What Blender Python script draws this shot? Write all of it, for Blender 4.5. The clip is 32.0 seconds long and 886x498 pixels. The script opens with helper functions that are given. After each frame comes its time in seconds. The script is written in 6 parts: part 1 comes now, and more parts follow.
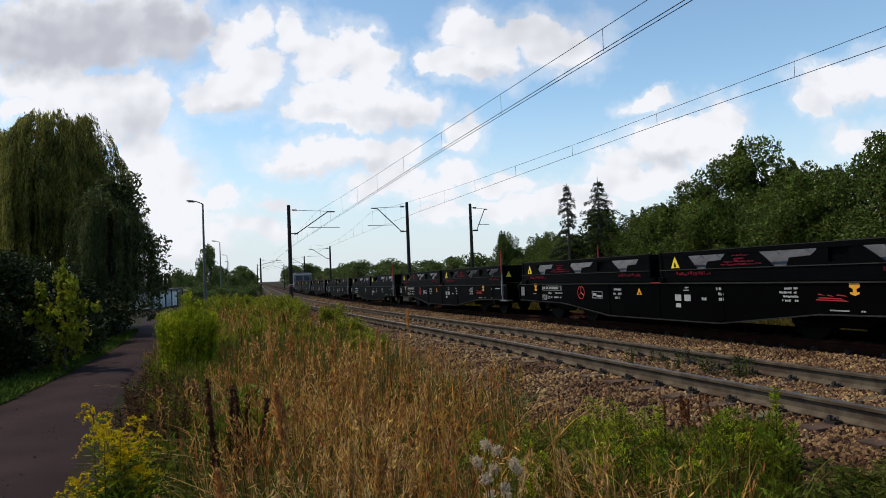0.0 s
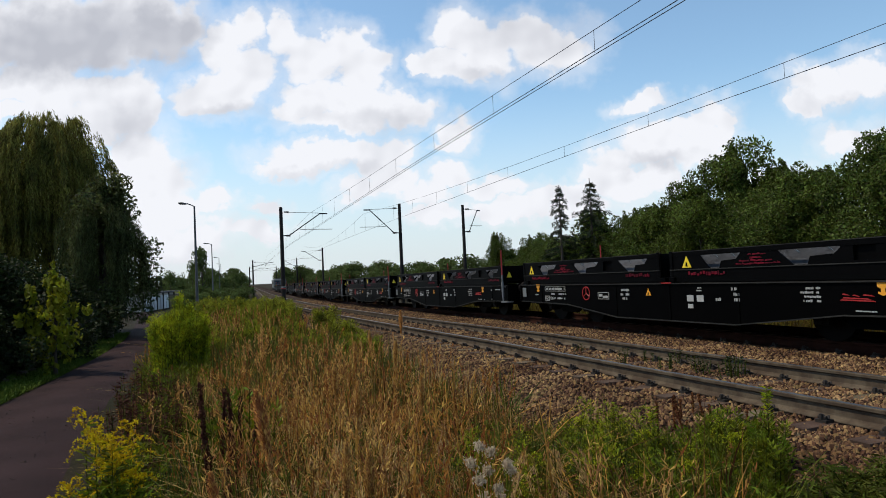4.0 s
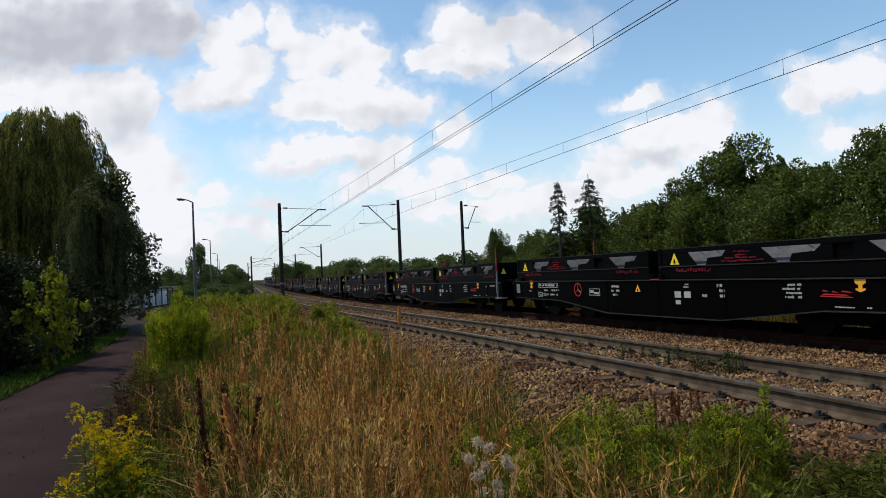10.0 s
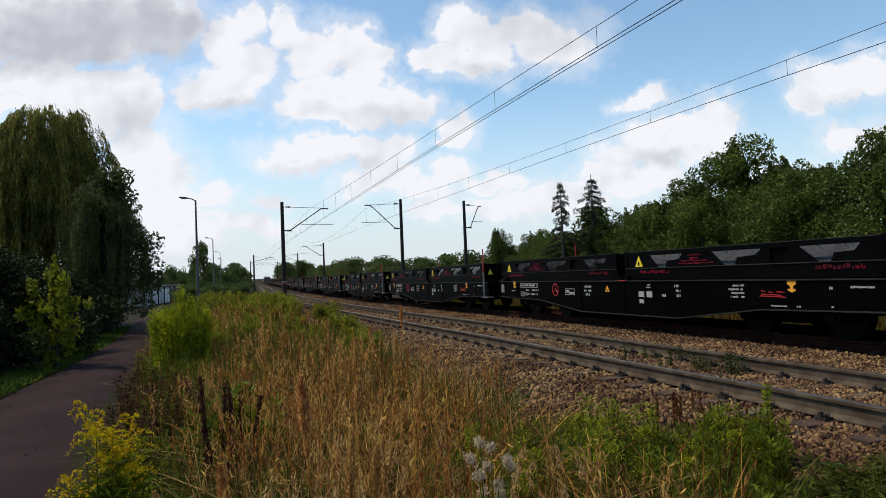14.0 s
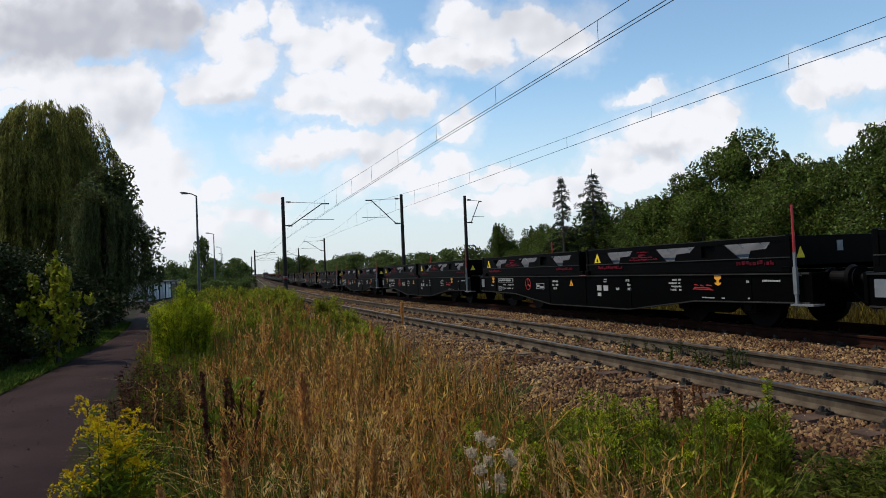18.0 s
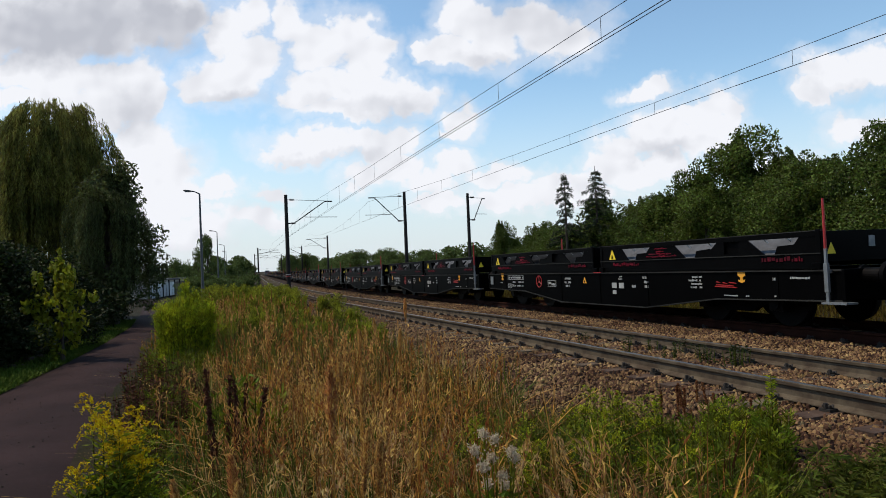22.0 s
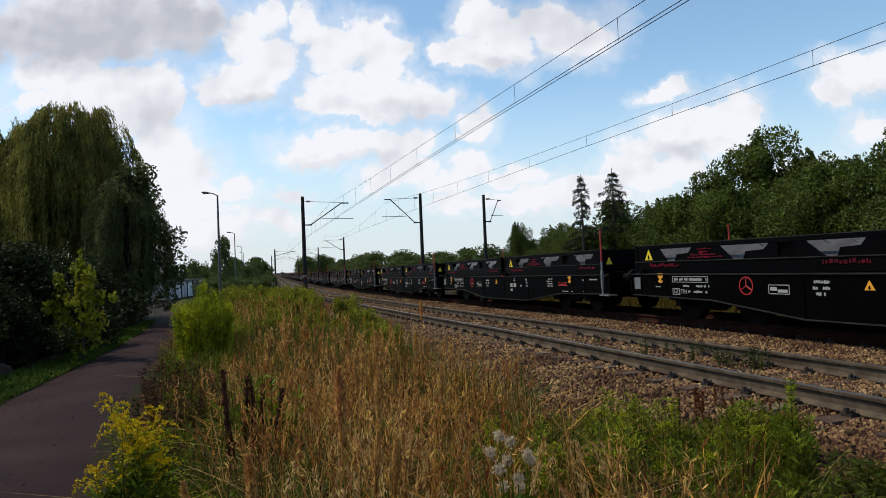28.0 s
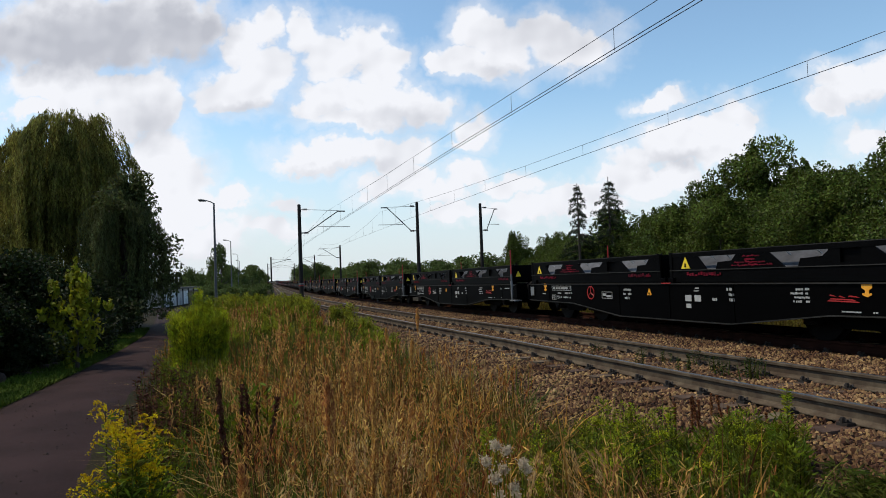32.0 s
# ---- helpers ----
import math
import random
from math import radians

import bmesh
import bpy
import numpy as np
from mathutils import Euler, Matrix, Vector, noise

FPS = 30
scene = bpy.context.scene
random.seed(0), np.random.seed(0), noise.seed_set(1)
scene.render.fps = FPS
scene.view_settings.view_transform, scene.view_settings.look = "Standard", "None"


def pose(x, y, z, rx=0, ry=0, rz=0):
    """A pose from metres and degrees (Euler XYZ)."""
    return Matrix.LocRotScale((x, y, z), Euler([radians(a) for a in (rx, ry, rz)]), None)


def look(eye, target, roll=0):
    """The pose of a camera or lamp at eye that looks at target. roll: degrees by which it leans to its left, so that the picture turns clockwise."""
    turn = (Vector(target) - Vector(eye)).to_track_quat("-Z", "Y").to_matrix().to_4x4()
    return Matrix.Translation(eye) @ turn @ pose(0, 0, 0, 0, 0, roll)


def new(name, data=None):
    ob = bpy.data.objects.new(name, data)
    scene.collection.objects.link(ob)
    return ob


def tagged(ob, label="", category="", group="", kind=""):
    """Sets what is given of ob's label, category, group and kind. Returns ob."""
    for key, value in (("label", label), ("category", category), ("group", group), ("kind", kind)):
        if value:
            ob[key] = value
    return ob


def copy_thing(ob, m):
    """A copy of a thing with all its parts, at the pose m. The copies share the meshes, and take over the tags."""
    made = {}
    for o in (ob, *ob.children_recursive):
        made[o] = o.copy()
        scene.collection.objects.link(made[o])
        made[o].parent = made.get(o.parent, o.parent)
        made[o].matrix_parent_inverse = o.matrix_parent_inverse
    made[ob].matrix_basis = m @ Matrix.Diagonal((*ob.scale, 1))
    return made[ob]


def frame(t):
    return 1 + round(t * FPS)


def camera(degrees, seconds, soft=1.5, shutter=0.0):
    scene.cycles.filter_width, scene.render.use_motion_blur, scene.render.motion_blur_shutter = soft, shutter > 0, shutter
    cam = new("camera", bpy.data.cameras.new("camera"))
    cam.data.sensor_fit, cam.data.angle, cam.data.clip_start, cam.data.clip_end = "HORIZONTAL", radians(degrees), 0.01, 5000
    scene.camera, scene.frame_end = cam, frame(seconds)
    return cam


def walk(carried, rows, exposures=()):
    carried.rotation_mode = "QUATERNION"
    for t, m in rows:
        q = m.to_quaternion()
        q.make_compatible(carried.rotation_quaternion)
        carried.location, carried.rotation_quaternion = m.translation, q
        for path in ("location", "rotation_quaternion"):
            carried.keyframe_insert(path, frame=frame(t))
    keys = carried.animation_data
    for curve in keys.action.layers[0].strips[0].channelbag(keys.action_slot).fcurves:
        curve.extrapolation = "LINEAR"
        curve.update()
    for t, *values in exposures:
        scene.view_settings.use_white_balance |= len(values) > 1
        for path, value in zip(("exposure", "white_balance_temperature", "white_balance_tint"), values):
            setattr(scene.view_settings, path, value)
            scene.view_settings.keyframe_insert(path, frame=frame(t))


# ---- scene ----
EXPOSURE = 0.0
EYE = (0.0, 0.0, 1.29)          # the rail tops of both tracks lie at z = 0
# Turns of the held camera: seconds, heading to the right of the line, tilt up, lean to the right
TURNS = [
    (0, 21.22, 2.136, 2.313), (0.5, 21.345, 2.544, 2.465), (1, 21.112, 3.234, 3.266), (1.5, 21.619, 3.007, 3.261),
    (2, 21.558, 3.066, 2.553), (2.5, 21.644, 2.91, 2.29), (3, 22.049, 2.551, 2.431), (3.5, 22.006, 2.277, 2.495),
    (5.5, 21.417, 2.197, 2.636), (6, 21.591, 1.885, 2.658), (6.5, 21.718, 2.208, 2.541), (7, 21.87, 2.019, 2.655),
    (7.5, 21.936, 2.005, 2.581), (8, 22.093, 2.038, 2.465), (8.5, 22.215, 2.073, 2.719), (9, 22.161, 1.904, 2.522),
    (9.5, 22.127, 1.751, 2.694), (10, 21.946, 1.907, 2.523), (10.5, 21.839, 1.717, 2.777), (11, 21.867, 1.165, 2.724),
    (11.5, 21.576, 1.67, 2.347), (12, 21.676, 1.714, 2.225), (12.5, 21.771, 1.653, 2.404), (13, 21.616, 1.724, 2.301),
    (13.5, 21.811, 1.939, 2.206), (14, 21.746, 1.874, 2.252), (14.5, 21.797, 1.695, 2.522), (16.5, 21.862, 1.509, 2.384),
    (17, 21.79, 1.531, 2.344), (17.5, 21.747, 1.527, 2.255), (18, 21.658, 1.451, 2.321), (18.5, 21.595, 1.332, 2.186),
    (19, 21.596, 1.495, 2.177), (19.5, 21.621, 1.397, 2.155), (20, 21.517, 1.418, 2.204), (20.5, 21.516, 1.333, 2.527),
    (21, 21.471, 1.301, 2.45), (21.5, 21.387, 1.13, 2.52), (22, 21.396, 1.243, 2.397), (22.5, 21.514, 1.777, 2.199),
    (23, 21.625, 1.896, 2.381), (23.5, 21.352, 1.474, 2.2), (24, 21.115, 1.149, 2.831), (24.5, 20.289, 1.716, 2.346),
    (25, 19.809, 1.717, 2.781), (25.5, 19.741, 1.702, 2.744), (27.5, 20.35, 1.281, 2.56), (28, 20.061, 1.441, 2.277),
    (28.5, 20.126, 1.565, 2.361), (29, 20.036, 1.676, 2.542), (29.5, 19.866, 1.472, 2.569), (30, 19.977, 1.681, 2.207),
    (30.5, 20.005, 1.696, 2.12), (31, 20.226, 1.729, 2.305), (31.5, 20.184, 1.87, 2.25), (32, 20.388, 2.137, 2.125),
]


def turned(heading, tilt, lean):
    a, b = radians(heading), radians(tilt)
    target = (EYE[0] + math.sin(a) * math.cos(b), EYE[1] + math.cos(a) * math.cos(b), EYE[2] + math.sin(b))
    return look(EYE, target, -lean)


cam = camera(66.32, 32.0, soft=0.9)
walk(cam, [(t, turned(h, p, r)) for t, h, p, r in TURNS])
scene.view_settings.exposure = EXPOSURE

# ---- sky, clouds and sun ----
SUN_AZIMUTH, SUN_HEIGHT = -62.0, 57.0     # degrees to the right of the line's direction, and above the horizon


def node(tree, kind, **values):
    n = tree.nodes.new(kind)
    for key, value in values.items():
        if key.startswith("in"):
            n.inputs[int(key[2:])].default_value = value
    return n


def math_node(tree, operation, a, b=None, clamp=False):
    n = tree.nodes.new("ShaderNodeMath")
    n.operation, n.use_clamp = operation, clamp
    for i, v in enumerate((a, b)):
        if v is None:
            continue
        if isinstance(v, (int, float)):
            n.inputs[i].default_value = v
        else:
            tree.links.new(v, n.inputs[i])
    return n.outputs[0]


def smooth(tree, value, low, high):
    n = tree.nodes.new("ShaderNodeMapRange")
    n.interpolation_type = "SMOOTHSTEP"
    tree.links.new(value, n.inputs[0])
    n.inputs[1].default_value, n.inputs[2].default_value = low, high
    return n.outputs[0]


# Cumulus clouds over the line: place across and up the sky (tangents from the line of sight at 21.6 degrees), half sizes
CLOUDS = [
    (-0.571, 0.386, 0.167, 0.062), (-0.419, 0.388, 0.083, 0.046), (-0.598, 0.31, 0.083, 0.037), (-0.489, 0.298, 0.071, 0.033), (-0.435, 0.279, 0.037, 0.05), (-0.449, 0.203, 0.033, 0.05),
    (-0.632, 0.269, 0.05, 0.021), (-0.313, 0.287, 0.062, 0.037), (-0.338, 0.275, 0.035, 0.027), (-0.278, 0.315, 0.046, 0.037), (-0.285, 0.383, 0.046, 0.033), (-0.315, 0.359, 0.03, 0.037),
    (-0.218, 0.372, 0.035, 0.037), (-0.177, 0.337, 0.046, 0.042), (-0.126, 0.352, 0.037, 0.033), (-0.106, 0.308, 0.035, 0.037), (-0.179, 0.277, 0.055, 0.035), (-0.112, 0.262, 0.06, 0.03),
    (-0.045, 0.247, 0.047, 0.025), (-0.204, 0.257, 0.035, 0.022), (-0.147, 0.234, 0.071, 0.02), (0.043, 0.362, 0.046, 0.037), (0.024, 0.312, 0.05, 0.025), (0.084, 0.335, 0.046, 0.043),
    (0.152, 0.358, 0.062, 0.032), (-0.018, 0.305, 0.025, 0.012), (-0.182, 0.18, 0.075, 0.021), (-0.232, 0.171, 0.038, 0.013), (-0.131, 0.187, 0.03, 0.018), (-0.09, 0.169, 0.035, 0.03),
    (-0.117, 0.132, 0.033, 0.018), (-0.066, 0.138, 0.038, 0.022), (0.018, 0.143, 0.038, 0.018), (0.033, 0.206, 0.025, 0.027), (0.011, 0.186, 0.018, 0.008), (0.261, 0.151, 0.038, 0.033),
    (0.235, 0.131, 0.027, 0.018), (0.304, 0.175, 0.038, 0.033), (0.327, 0.132, 0.033, 0.022), (0.372, 0.206, 0.043, 0.023), (0.415, 0.221, 0.033, 0.025), (0.315, 0.242, 0.037, 0.015),
    (0.426, 0.187, 0.018, 0.022), (0.593, 0.265, 0.058, 0.03), (0.644, 0.28, 0.046, 0.033), (0.55, 0.233, 0.03, 0.022), (0.605, 0.171, 0.042, 0.025),
    (0.646, 0.161, 0.037, 0.037), (-0.385, 0.117, 0.022, 0.027), (-0.334, 0.128, 0.03, 0.013), (-0.251, 0.116, 0.03, 0.01), (-0.269, 0.079, 0.046, 0.013), (-0.361, 0.074, 0.058, 0.033),
    (-0.444, 0.077, 0.03, 0.042), (0.1, 0.098, 0.067, 0.015), (-0.009, 0.094, 0.042, 0.013), (0.184, 0.112, 0.042, 0.012),
    (0.276, 0.125, 0.058, 0.023), (0.191, 0.095, 0.075, 0.018), (0.084, 0.124, 0.058, 0.013), (-0.016, 0.124, 0.042, 0.02), (-0.06, 0.184, 0.03, 0.025), (0.337, 0.177, 0.05, 0.03), (0.181, 0.34, 0.058, 0.04), (-0.421, 0.152, 0.05, 0.092), (0.387, 0.171, 0.05, 0.033), (0.501, 0.1, 0.05, 0.033), (-0.523, 0.257, 0.092, 0.033),
]
# Their thick grey parts
GREY = [
    (-0.571, 0.377, 0.158, 0.052), (-0.403, 0.375, 0.067, 0.042), (0.135, 0.358, 0.075, 0.04), (-0.104, 0.239, 0.1, 0.017), (-0.182, 0.164, 0.079, 0.01), (0.6, 0.231, 0.075, 0.018),
    (0.328, 0.153, 0.05, 0.012), (-0.297, 0.258, 0.05, 0.011), (0.074, 0.301, 0.05, 0.012), (-0.448, 0.245, 0.033, 0.033),
]


def build_world():
    world = bpy.data.worlds.new("sky")
    scene.world = world
    world.use_nodes = True
    t = world.node_tree
    link = t.links.new
    bg = t.nodes["Background"]
    bg.inputs[1].default_value = 0.1
    sky = t.nodes.new("ShaderNodeTexSky")
    sky.sky_type, sky.sun_disc = "NISHITA", False
    sky.sun_elevation, sky.sun_rotation = radians(SUN_HEIGHT), radians(SUN_AZIMUTH)
    sky.air_density, sky.dust_density, sky.ozone_density = 1.0, 0.3, 1.0
    coord = t.nodes.new("ShaderNodeTexCoord")
    turn = t.nodes.new("ShaderNodeVectorRotate")
    turn.rotation_type = "Z_AXIS"
    turn.inputs["Angle"].default_value = radians(21.6)
    link(coord.outputs["Generated"], turn.inputs["Vector"])
    xyz = t.nodes.new("ShaderNodeSeparateXYZ")
    link(turn.outputs[0], xyz.inputs[0])
    ahead = math_node(t, "MAXIMUM", math_node(t, "ABSOLUTE", xyz.outputs[1]), 0.08)
    flat = t.nodes.new("ShaderNodeCombineXYZ")
    link(math_node(t, "DIVIDE", xyz.outputs[0], ahead), flat.inputs[0])
    link(math_node(t, "DIVIDE", xyz.outputs[2], ahead), flat.inputs[1])
    # ragged edges: the place is pushed about by two sizes of noise
    place = flat.outputs[0]
    for scale, amount in ((7.0, 0.07), (22.0, 0.045), (70.0, 0.022)):
        n = t.nodes.new("ShaderNodeTexNoise")
        n.inputs["Scale"].default_value, n.inputs["Detail"].default_value = scale, 3.0
        link(flat.outputs[0], n.inputs["Vector"])
        less = t.nodes.new("ShaderNodeVectorMath")
        less.operation = "SUBTRACT"
        link(n.outputs["Color"], less.inputs[0])
        less.inputs[1].default_value = (0.5, 0.5, 0.5)
        more = t.nodes.new("ShaderNodeVectorMath")
        more.operation = "MULTIPLY_ADD"
        link(less.outputs[0], more.inputs[0])
        more.inputs[1].default_value = (amount, amount, 0)
        link(place, more.inputs[2])
        place = more.outputs[0]

    def lobes(rows):
        total = None
        for cx, cy, rx, ry in rows:
            a = t.nodes.new("ShaderNodeVectorMath")
            a.operation = "SUBTRACT"
            link(place, a.inputs[0])
            a.inputs[1].default_value = (cx, cy, 0)
            b = t.nodes.new("ShaderNodeVectorMath")
            b.operation = "MULTIPLY"
            link(a.outputs[0], b.inputs[0])
            b.inputs[1].default_value = (1 / rx, 1 / ry, 0)
            c = t.nodes.new("ShaderNodeVectorMath")
            c.operation = "LENGTH"
            link(b.outputs[0], c.inputs[0])
            d = math_node(t, "SUBTRACT", 1.0, c.outputs["Value"])
            if total is None:
                total = d
            else:
                total = math_node(t, "MAXIMUM", total, d)
        return total

    def billow(vector, scale, detail):
        n = t.nodes.new("ShaderNodeTexNoise")
        n.inputs["Scale"].default_value, n.inputs["Detail"].default_value, n.inputs["Roughness"].default_value = scale, detail, 0.58
        link(vector, n.inputs["Vector"])
        return n.outputs[0]

    def moved(vector, dx, dy):
        n = t.nodes.new("ShaderNodeVectorMath")
        n.operation = "ADD"
        link(vector, n.inputs[0])
        n.inputs[1].default_value = (dx, dy, 0)
        return n.outputs[0]

    mass = lobes(CLOUDS)
    puffs = billow(flat.outputs[0], 15.0, 4.5)
    mass = math_node(t, "ADD", mass, math_node(t, "MULTIPLY", math_node(t, "SUBTRACT", puffs, 0.5), 1.15))
    solid = smooth(t, mass, -0.28, 0.24)
    wisps = math_node(t, "MULTIPLY", smooth(t, mass, -0.85, 0.0), 0.42)
    cover = math_node(t, "MAXIMUM", solid, wisps)
    # grey undersides and the lit, puffed-up sides
    relief = math_node(t, "MULTIPLY", math_node(t, "SUBTRACT", billow(moved(flat.outputs[0], -0.010, 0.016), 11.0, 2.0), billow(flat.outputs[0], 11.0, 2.0)), 1.5)
    broad = math_node(t, "MULTIPLY", math_node(t, "SUBTRACT", billow(moved(flat.outputs[0], -0.02, 0.035), 5.0, 1.0), billow(flat.outputs[0], 5.0, 1.0)), 1.3)
    grey = math_node(t, "MAXIMUM", math_node(t, "MULTIPLY", smooth(t, lobes(GREY[:2]), -0.7, 0.55), 1.0),
                     math_node(t, "MULTIPLY", smooth(t, lobes(GREY[2:]), -0.9, 0.9), 0.5))
    grey = math_node(t, "ADD", grey, math_node(t, "ADD", relief, broad), True)
    # a thin veil towards the horizon
    veil = math_node(t, "MULTIPLY", smooth(t, math_node(t, "ABSOLUTE", xyz.outputs[2]), 0.27, 0.0), 0.86)
    tone = t.nodes.new("ShaderNodeMix")
    tone.data_type = "RGBA"
    link(grey, tone.inputs[0])
    tone.inputs[6].default_value, tone.inputs[7].default_value = CLOUD_WHITE, CLOUD_GREY
    both = t.nodes.new("ShaderNodeMix")
    both.data_type = "RGBA"
    link(cover, both.inputs[0])
    clear = t.nodes.new("ShaderNodeMix")
    clear.data_type, clear.blend_type = "RGBA", "MULTIPLY"
    clear.inputs[0].default_value = 1.0
    link(sky.outputs[0], clear.inputs[6])
    clear.inputs[7].default_value = SKY_TINT
    hazy = t.nodes.new("ShaderNodeMix")
    hazy.data_type = "RGBA"
    link(veil, hazy.inputs[0])
    link(clear.outputs[2], hazy.inputs[6])
    hazy.inputs[7].default_value = HAZE
    link(hazy.outputs[2], both.inputs[6])
    link(tone.outputs[2], both.inputs[7])
    link(both.outputs[2], bg.inputs[0])


SKY_TINT = (1.62, 1.78, 1.72, 1)      # bright hazy summer blue
HAZE = (6.6, 7.35, 8.25, 1)
CLOUD_WHITE, CLOUD_GREY = (9.05, 9.2, 9.7, 1), (5.2, 5.4, 6.05, 1)
build_world()

sun_lamp = bpy.data.lights.new("sun", "SUN")
sun_lamp.energy, sun_lamp.angle, sun_lamp.color = 3.6, radians(0.6), (1.0, 0.89, 0.70)
sun = new("sun", sun_lamp)
sun_from = Vector((math.sin(radians(SUN_AZIMUTH)) * math.cos(radians(SUN_HEIGHT)),
                   math.cos(radians(SUN_AZIMUTH)) * math.cos(radians(SUN_HEIGHT)), math.sin(radians(SUN_HEIGHT))))
sun.matrix_world = look(sun_from * 60, (0, 0, 0))

# ---- materials ----
def mat(name, colour, rough=0.6, metal=0.0, vary=0.25, scale=6.0, bump=0.0, bump_scale=40.0, per="none", second=None, fine=None,
        translucent=0.0, spec=0.5, amount=0.35):
    """A surface with variation at two scales. per: 'island' or 'object' gives each piece its own shade; second: a colour for patches."""
    m = bpy.data.materials.new(name)
    m.use_nodes = True
    t = m.node_tree
    link = t.links.new
    p = t.nodes["Principled BSDF"]
    coord = t.nodes.new("ShaderNodeTexCoord")
    big = t.nodes.new("ShaderNodeTexNoise")
    big.inputs["Scale"].default_value, big.inputs["Detail"].default_value = scale, 5.0
    link(coord.outputs["Object"], big.inputs["Vector"])
    small = t.nodes.new("ShaderNodeTexNoise")
    small.inputs["Scale"].default_value, small.inputs["Detail"].default_value = fine or scale * 9, 3.0
    link(coord.outputs["Object"], small.inputs["Vector"])
    mix = t.nodes.new("ShaderNodeMix")
    mix.data_type = "RGBA"
    mix.inputs[6].default_value = (*colour, 1)
    other = second or tuple(c * (1 - vary) for c in colour)
    mix.inputs[7].default_value = (*other, 1)
    link(smooth(t, big.outputs[0], 0.5 - amount / 2, 0.5 + amount / 2), mix.inputs[0])
    tint = t.nodes.new("ShaderNodeHueSaturation")
    link(mix.outputs[2], tint.inputs["Color"])
    value = math_node(t, "ADD", math_node(t, "MULTIPLY", small.outputs[0], vary * 1.6), 1 - vary * 0.8)
    if per != "none":
        if per == "island":
            source = t.nodes.new("ShaderNodeNewGeometry").outputs["Random Per Island"]
        else:
            source = t.nodes.new("ShaderNodeObjectInfo").outputs["Random"]
        value = math_node(t, "MULTIPLY", value, math_node(t, "ADD", math_node(t, "MULTIPLY", source, vary * 2.4), 1 - vary * 1.2))
        hue = math_node(t, "ADD", math_node(t, "MULTIPLY", source, 0.05), 0.475)
        link(hue, tint.inputs["Hue"])
    link(value, tint.inputs["Value"])
    link(tint.outputs[0], p.inputs["Base Color"])
    p.inputs["Roughness"].default_value, p.inputs["Metallic"].default_value = rough, metal
    p.inputs["Specular IOR Level"].default_value = spec
    if bump:
        b = t.nodes.new("ShaderNodeBump")
        b.inputs["Strength"].default_value, b.inputs["Distance"].default_value = bump, 0.02
        n = t.nodes.new("ShaderNodeTexNoise")
        n.inputs["Scale"].default_value, n.inputs["Detail"].default_value = bump_scale, 5.0
        link(coord.outputs["Object"], n.inputs["Vector"])
        link(n.outputs[0], b.inputs["Height"])
        link(b.outputs[0], p.inputs["Normal"])
    if translucent:
        back = t.nodes.new("ShaderNodeBsdfTranslucent")
        link(tint.outputs[0], back.inputs[0])
        both = t.nodes.new("ShaderNodeMixShader")
        both.inputs[0].default_value = translucent
        link(p.outputs[0], both.inputs[1])
        link(back.outputs[0], both.inputs[2])
        link(both.outputs[0], t.nodes["Material Output"].inputs[0])
    return m


M = {}
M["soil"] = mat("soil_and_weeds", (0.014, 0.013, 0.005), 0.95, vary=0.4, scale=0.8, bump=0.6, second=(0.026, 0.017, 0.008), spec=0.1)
M["path"] = mat("worn_asphalt_path", (0.033, 0.0185, 0.0185), 0.9, vary=0.4, scale=1.1, bump=0.35, bump_scale=70, second=(0.02, 0.0113, 0.0113), fine=45, spec=0.08)
M["turf"] = mat("mown_turf", (0.075, 0.115, 0.01), 0.9, vary=0.35, scale=2.0, bump=0.6, spec=0.15)
# bed darker than its stones: the shade of the gaps is in its colour
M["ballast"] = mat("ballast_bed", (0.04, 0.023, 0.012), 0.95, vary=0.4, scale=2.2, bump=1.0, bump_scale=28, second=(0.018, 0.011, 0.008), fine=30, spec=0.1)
M["stone"] = mat("ballast_stone", (0.2, 0.112, 0.056), 0.9, vary=0.75, scale=1.3, per="island", second=(0.085, 0.04, 0.019), spec=0.2)
M["rail"] = mat("rusty_rail_side", (0.10, 0.078, 0.055), 0.8, 0.0, vary=0.3, scale=5.0, bump=0.2, second=(0.055, 0.039, 0.028), spec=0.05)
# rusty rail again, with the shade under the train put into its colour
M["shadedrail"] = mat("rusted_rail_with_shade", (0.032, 0.012, 0.008), 0.85, vary=0.4, scale=4.0, spec=0.05)
M["railtop"] = mat("worn_rail_head", (0.15, 0.14, 0.13), 0.42, 0.9, vary=0.15, scale=3.0)
M["clip"] = mat("rusty_rail_clip", (0.03, 0.024, 0.02), 0.8, 0.4, vary=0.3, scale=20)
M["concrete"] = mat("weathered_concrete", (0.115, 0.08, 0.052), 0.9, vary=0.25, scale=3.0, bump=0.3, per="object", second=(0.065, 0.045, 0.03), spec=0.1)
M["black"] = mat("black_wagon_paint", (0.0016, 0.0015, 0.0016), 0.5, vary=0.3, scale=1.4, bump=0.03, bump_scale=12, spec=0.02)
# black edges painted lighter than the body, as the highlight along them
M["flange"] = mat("black_edge_with_highlight", (0.028, 0.027, 0.025), 0.6, vary=0.4, scale=3.0, spec=0.1)
M["tray"] = mat("black_tray_paint", (0.002, 0.0019, 0.002), 0.5, vary=0.3, scale=2.0, spec=0.03)
M["cradle"] = mat("grey_steel_cradle", (0.08, 0.08, 0.088), 0.75, 0.0, vary=0.35, scale=2.5, second=(0.045, 0.045, 0.05))
M["maroon"] = mat("dark_red_stencil", (0.13, 0.004, 0.014), 0.6, vary=0.5, scale=7.0, spec=0.1, second=(0.05, 0.003, 0.008), amount=0.2)
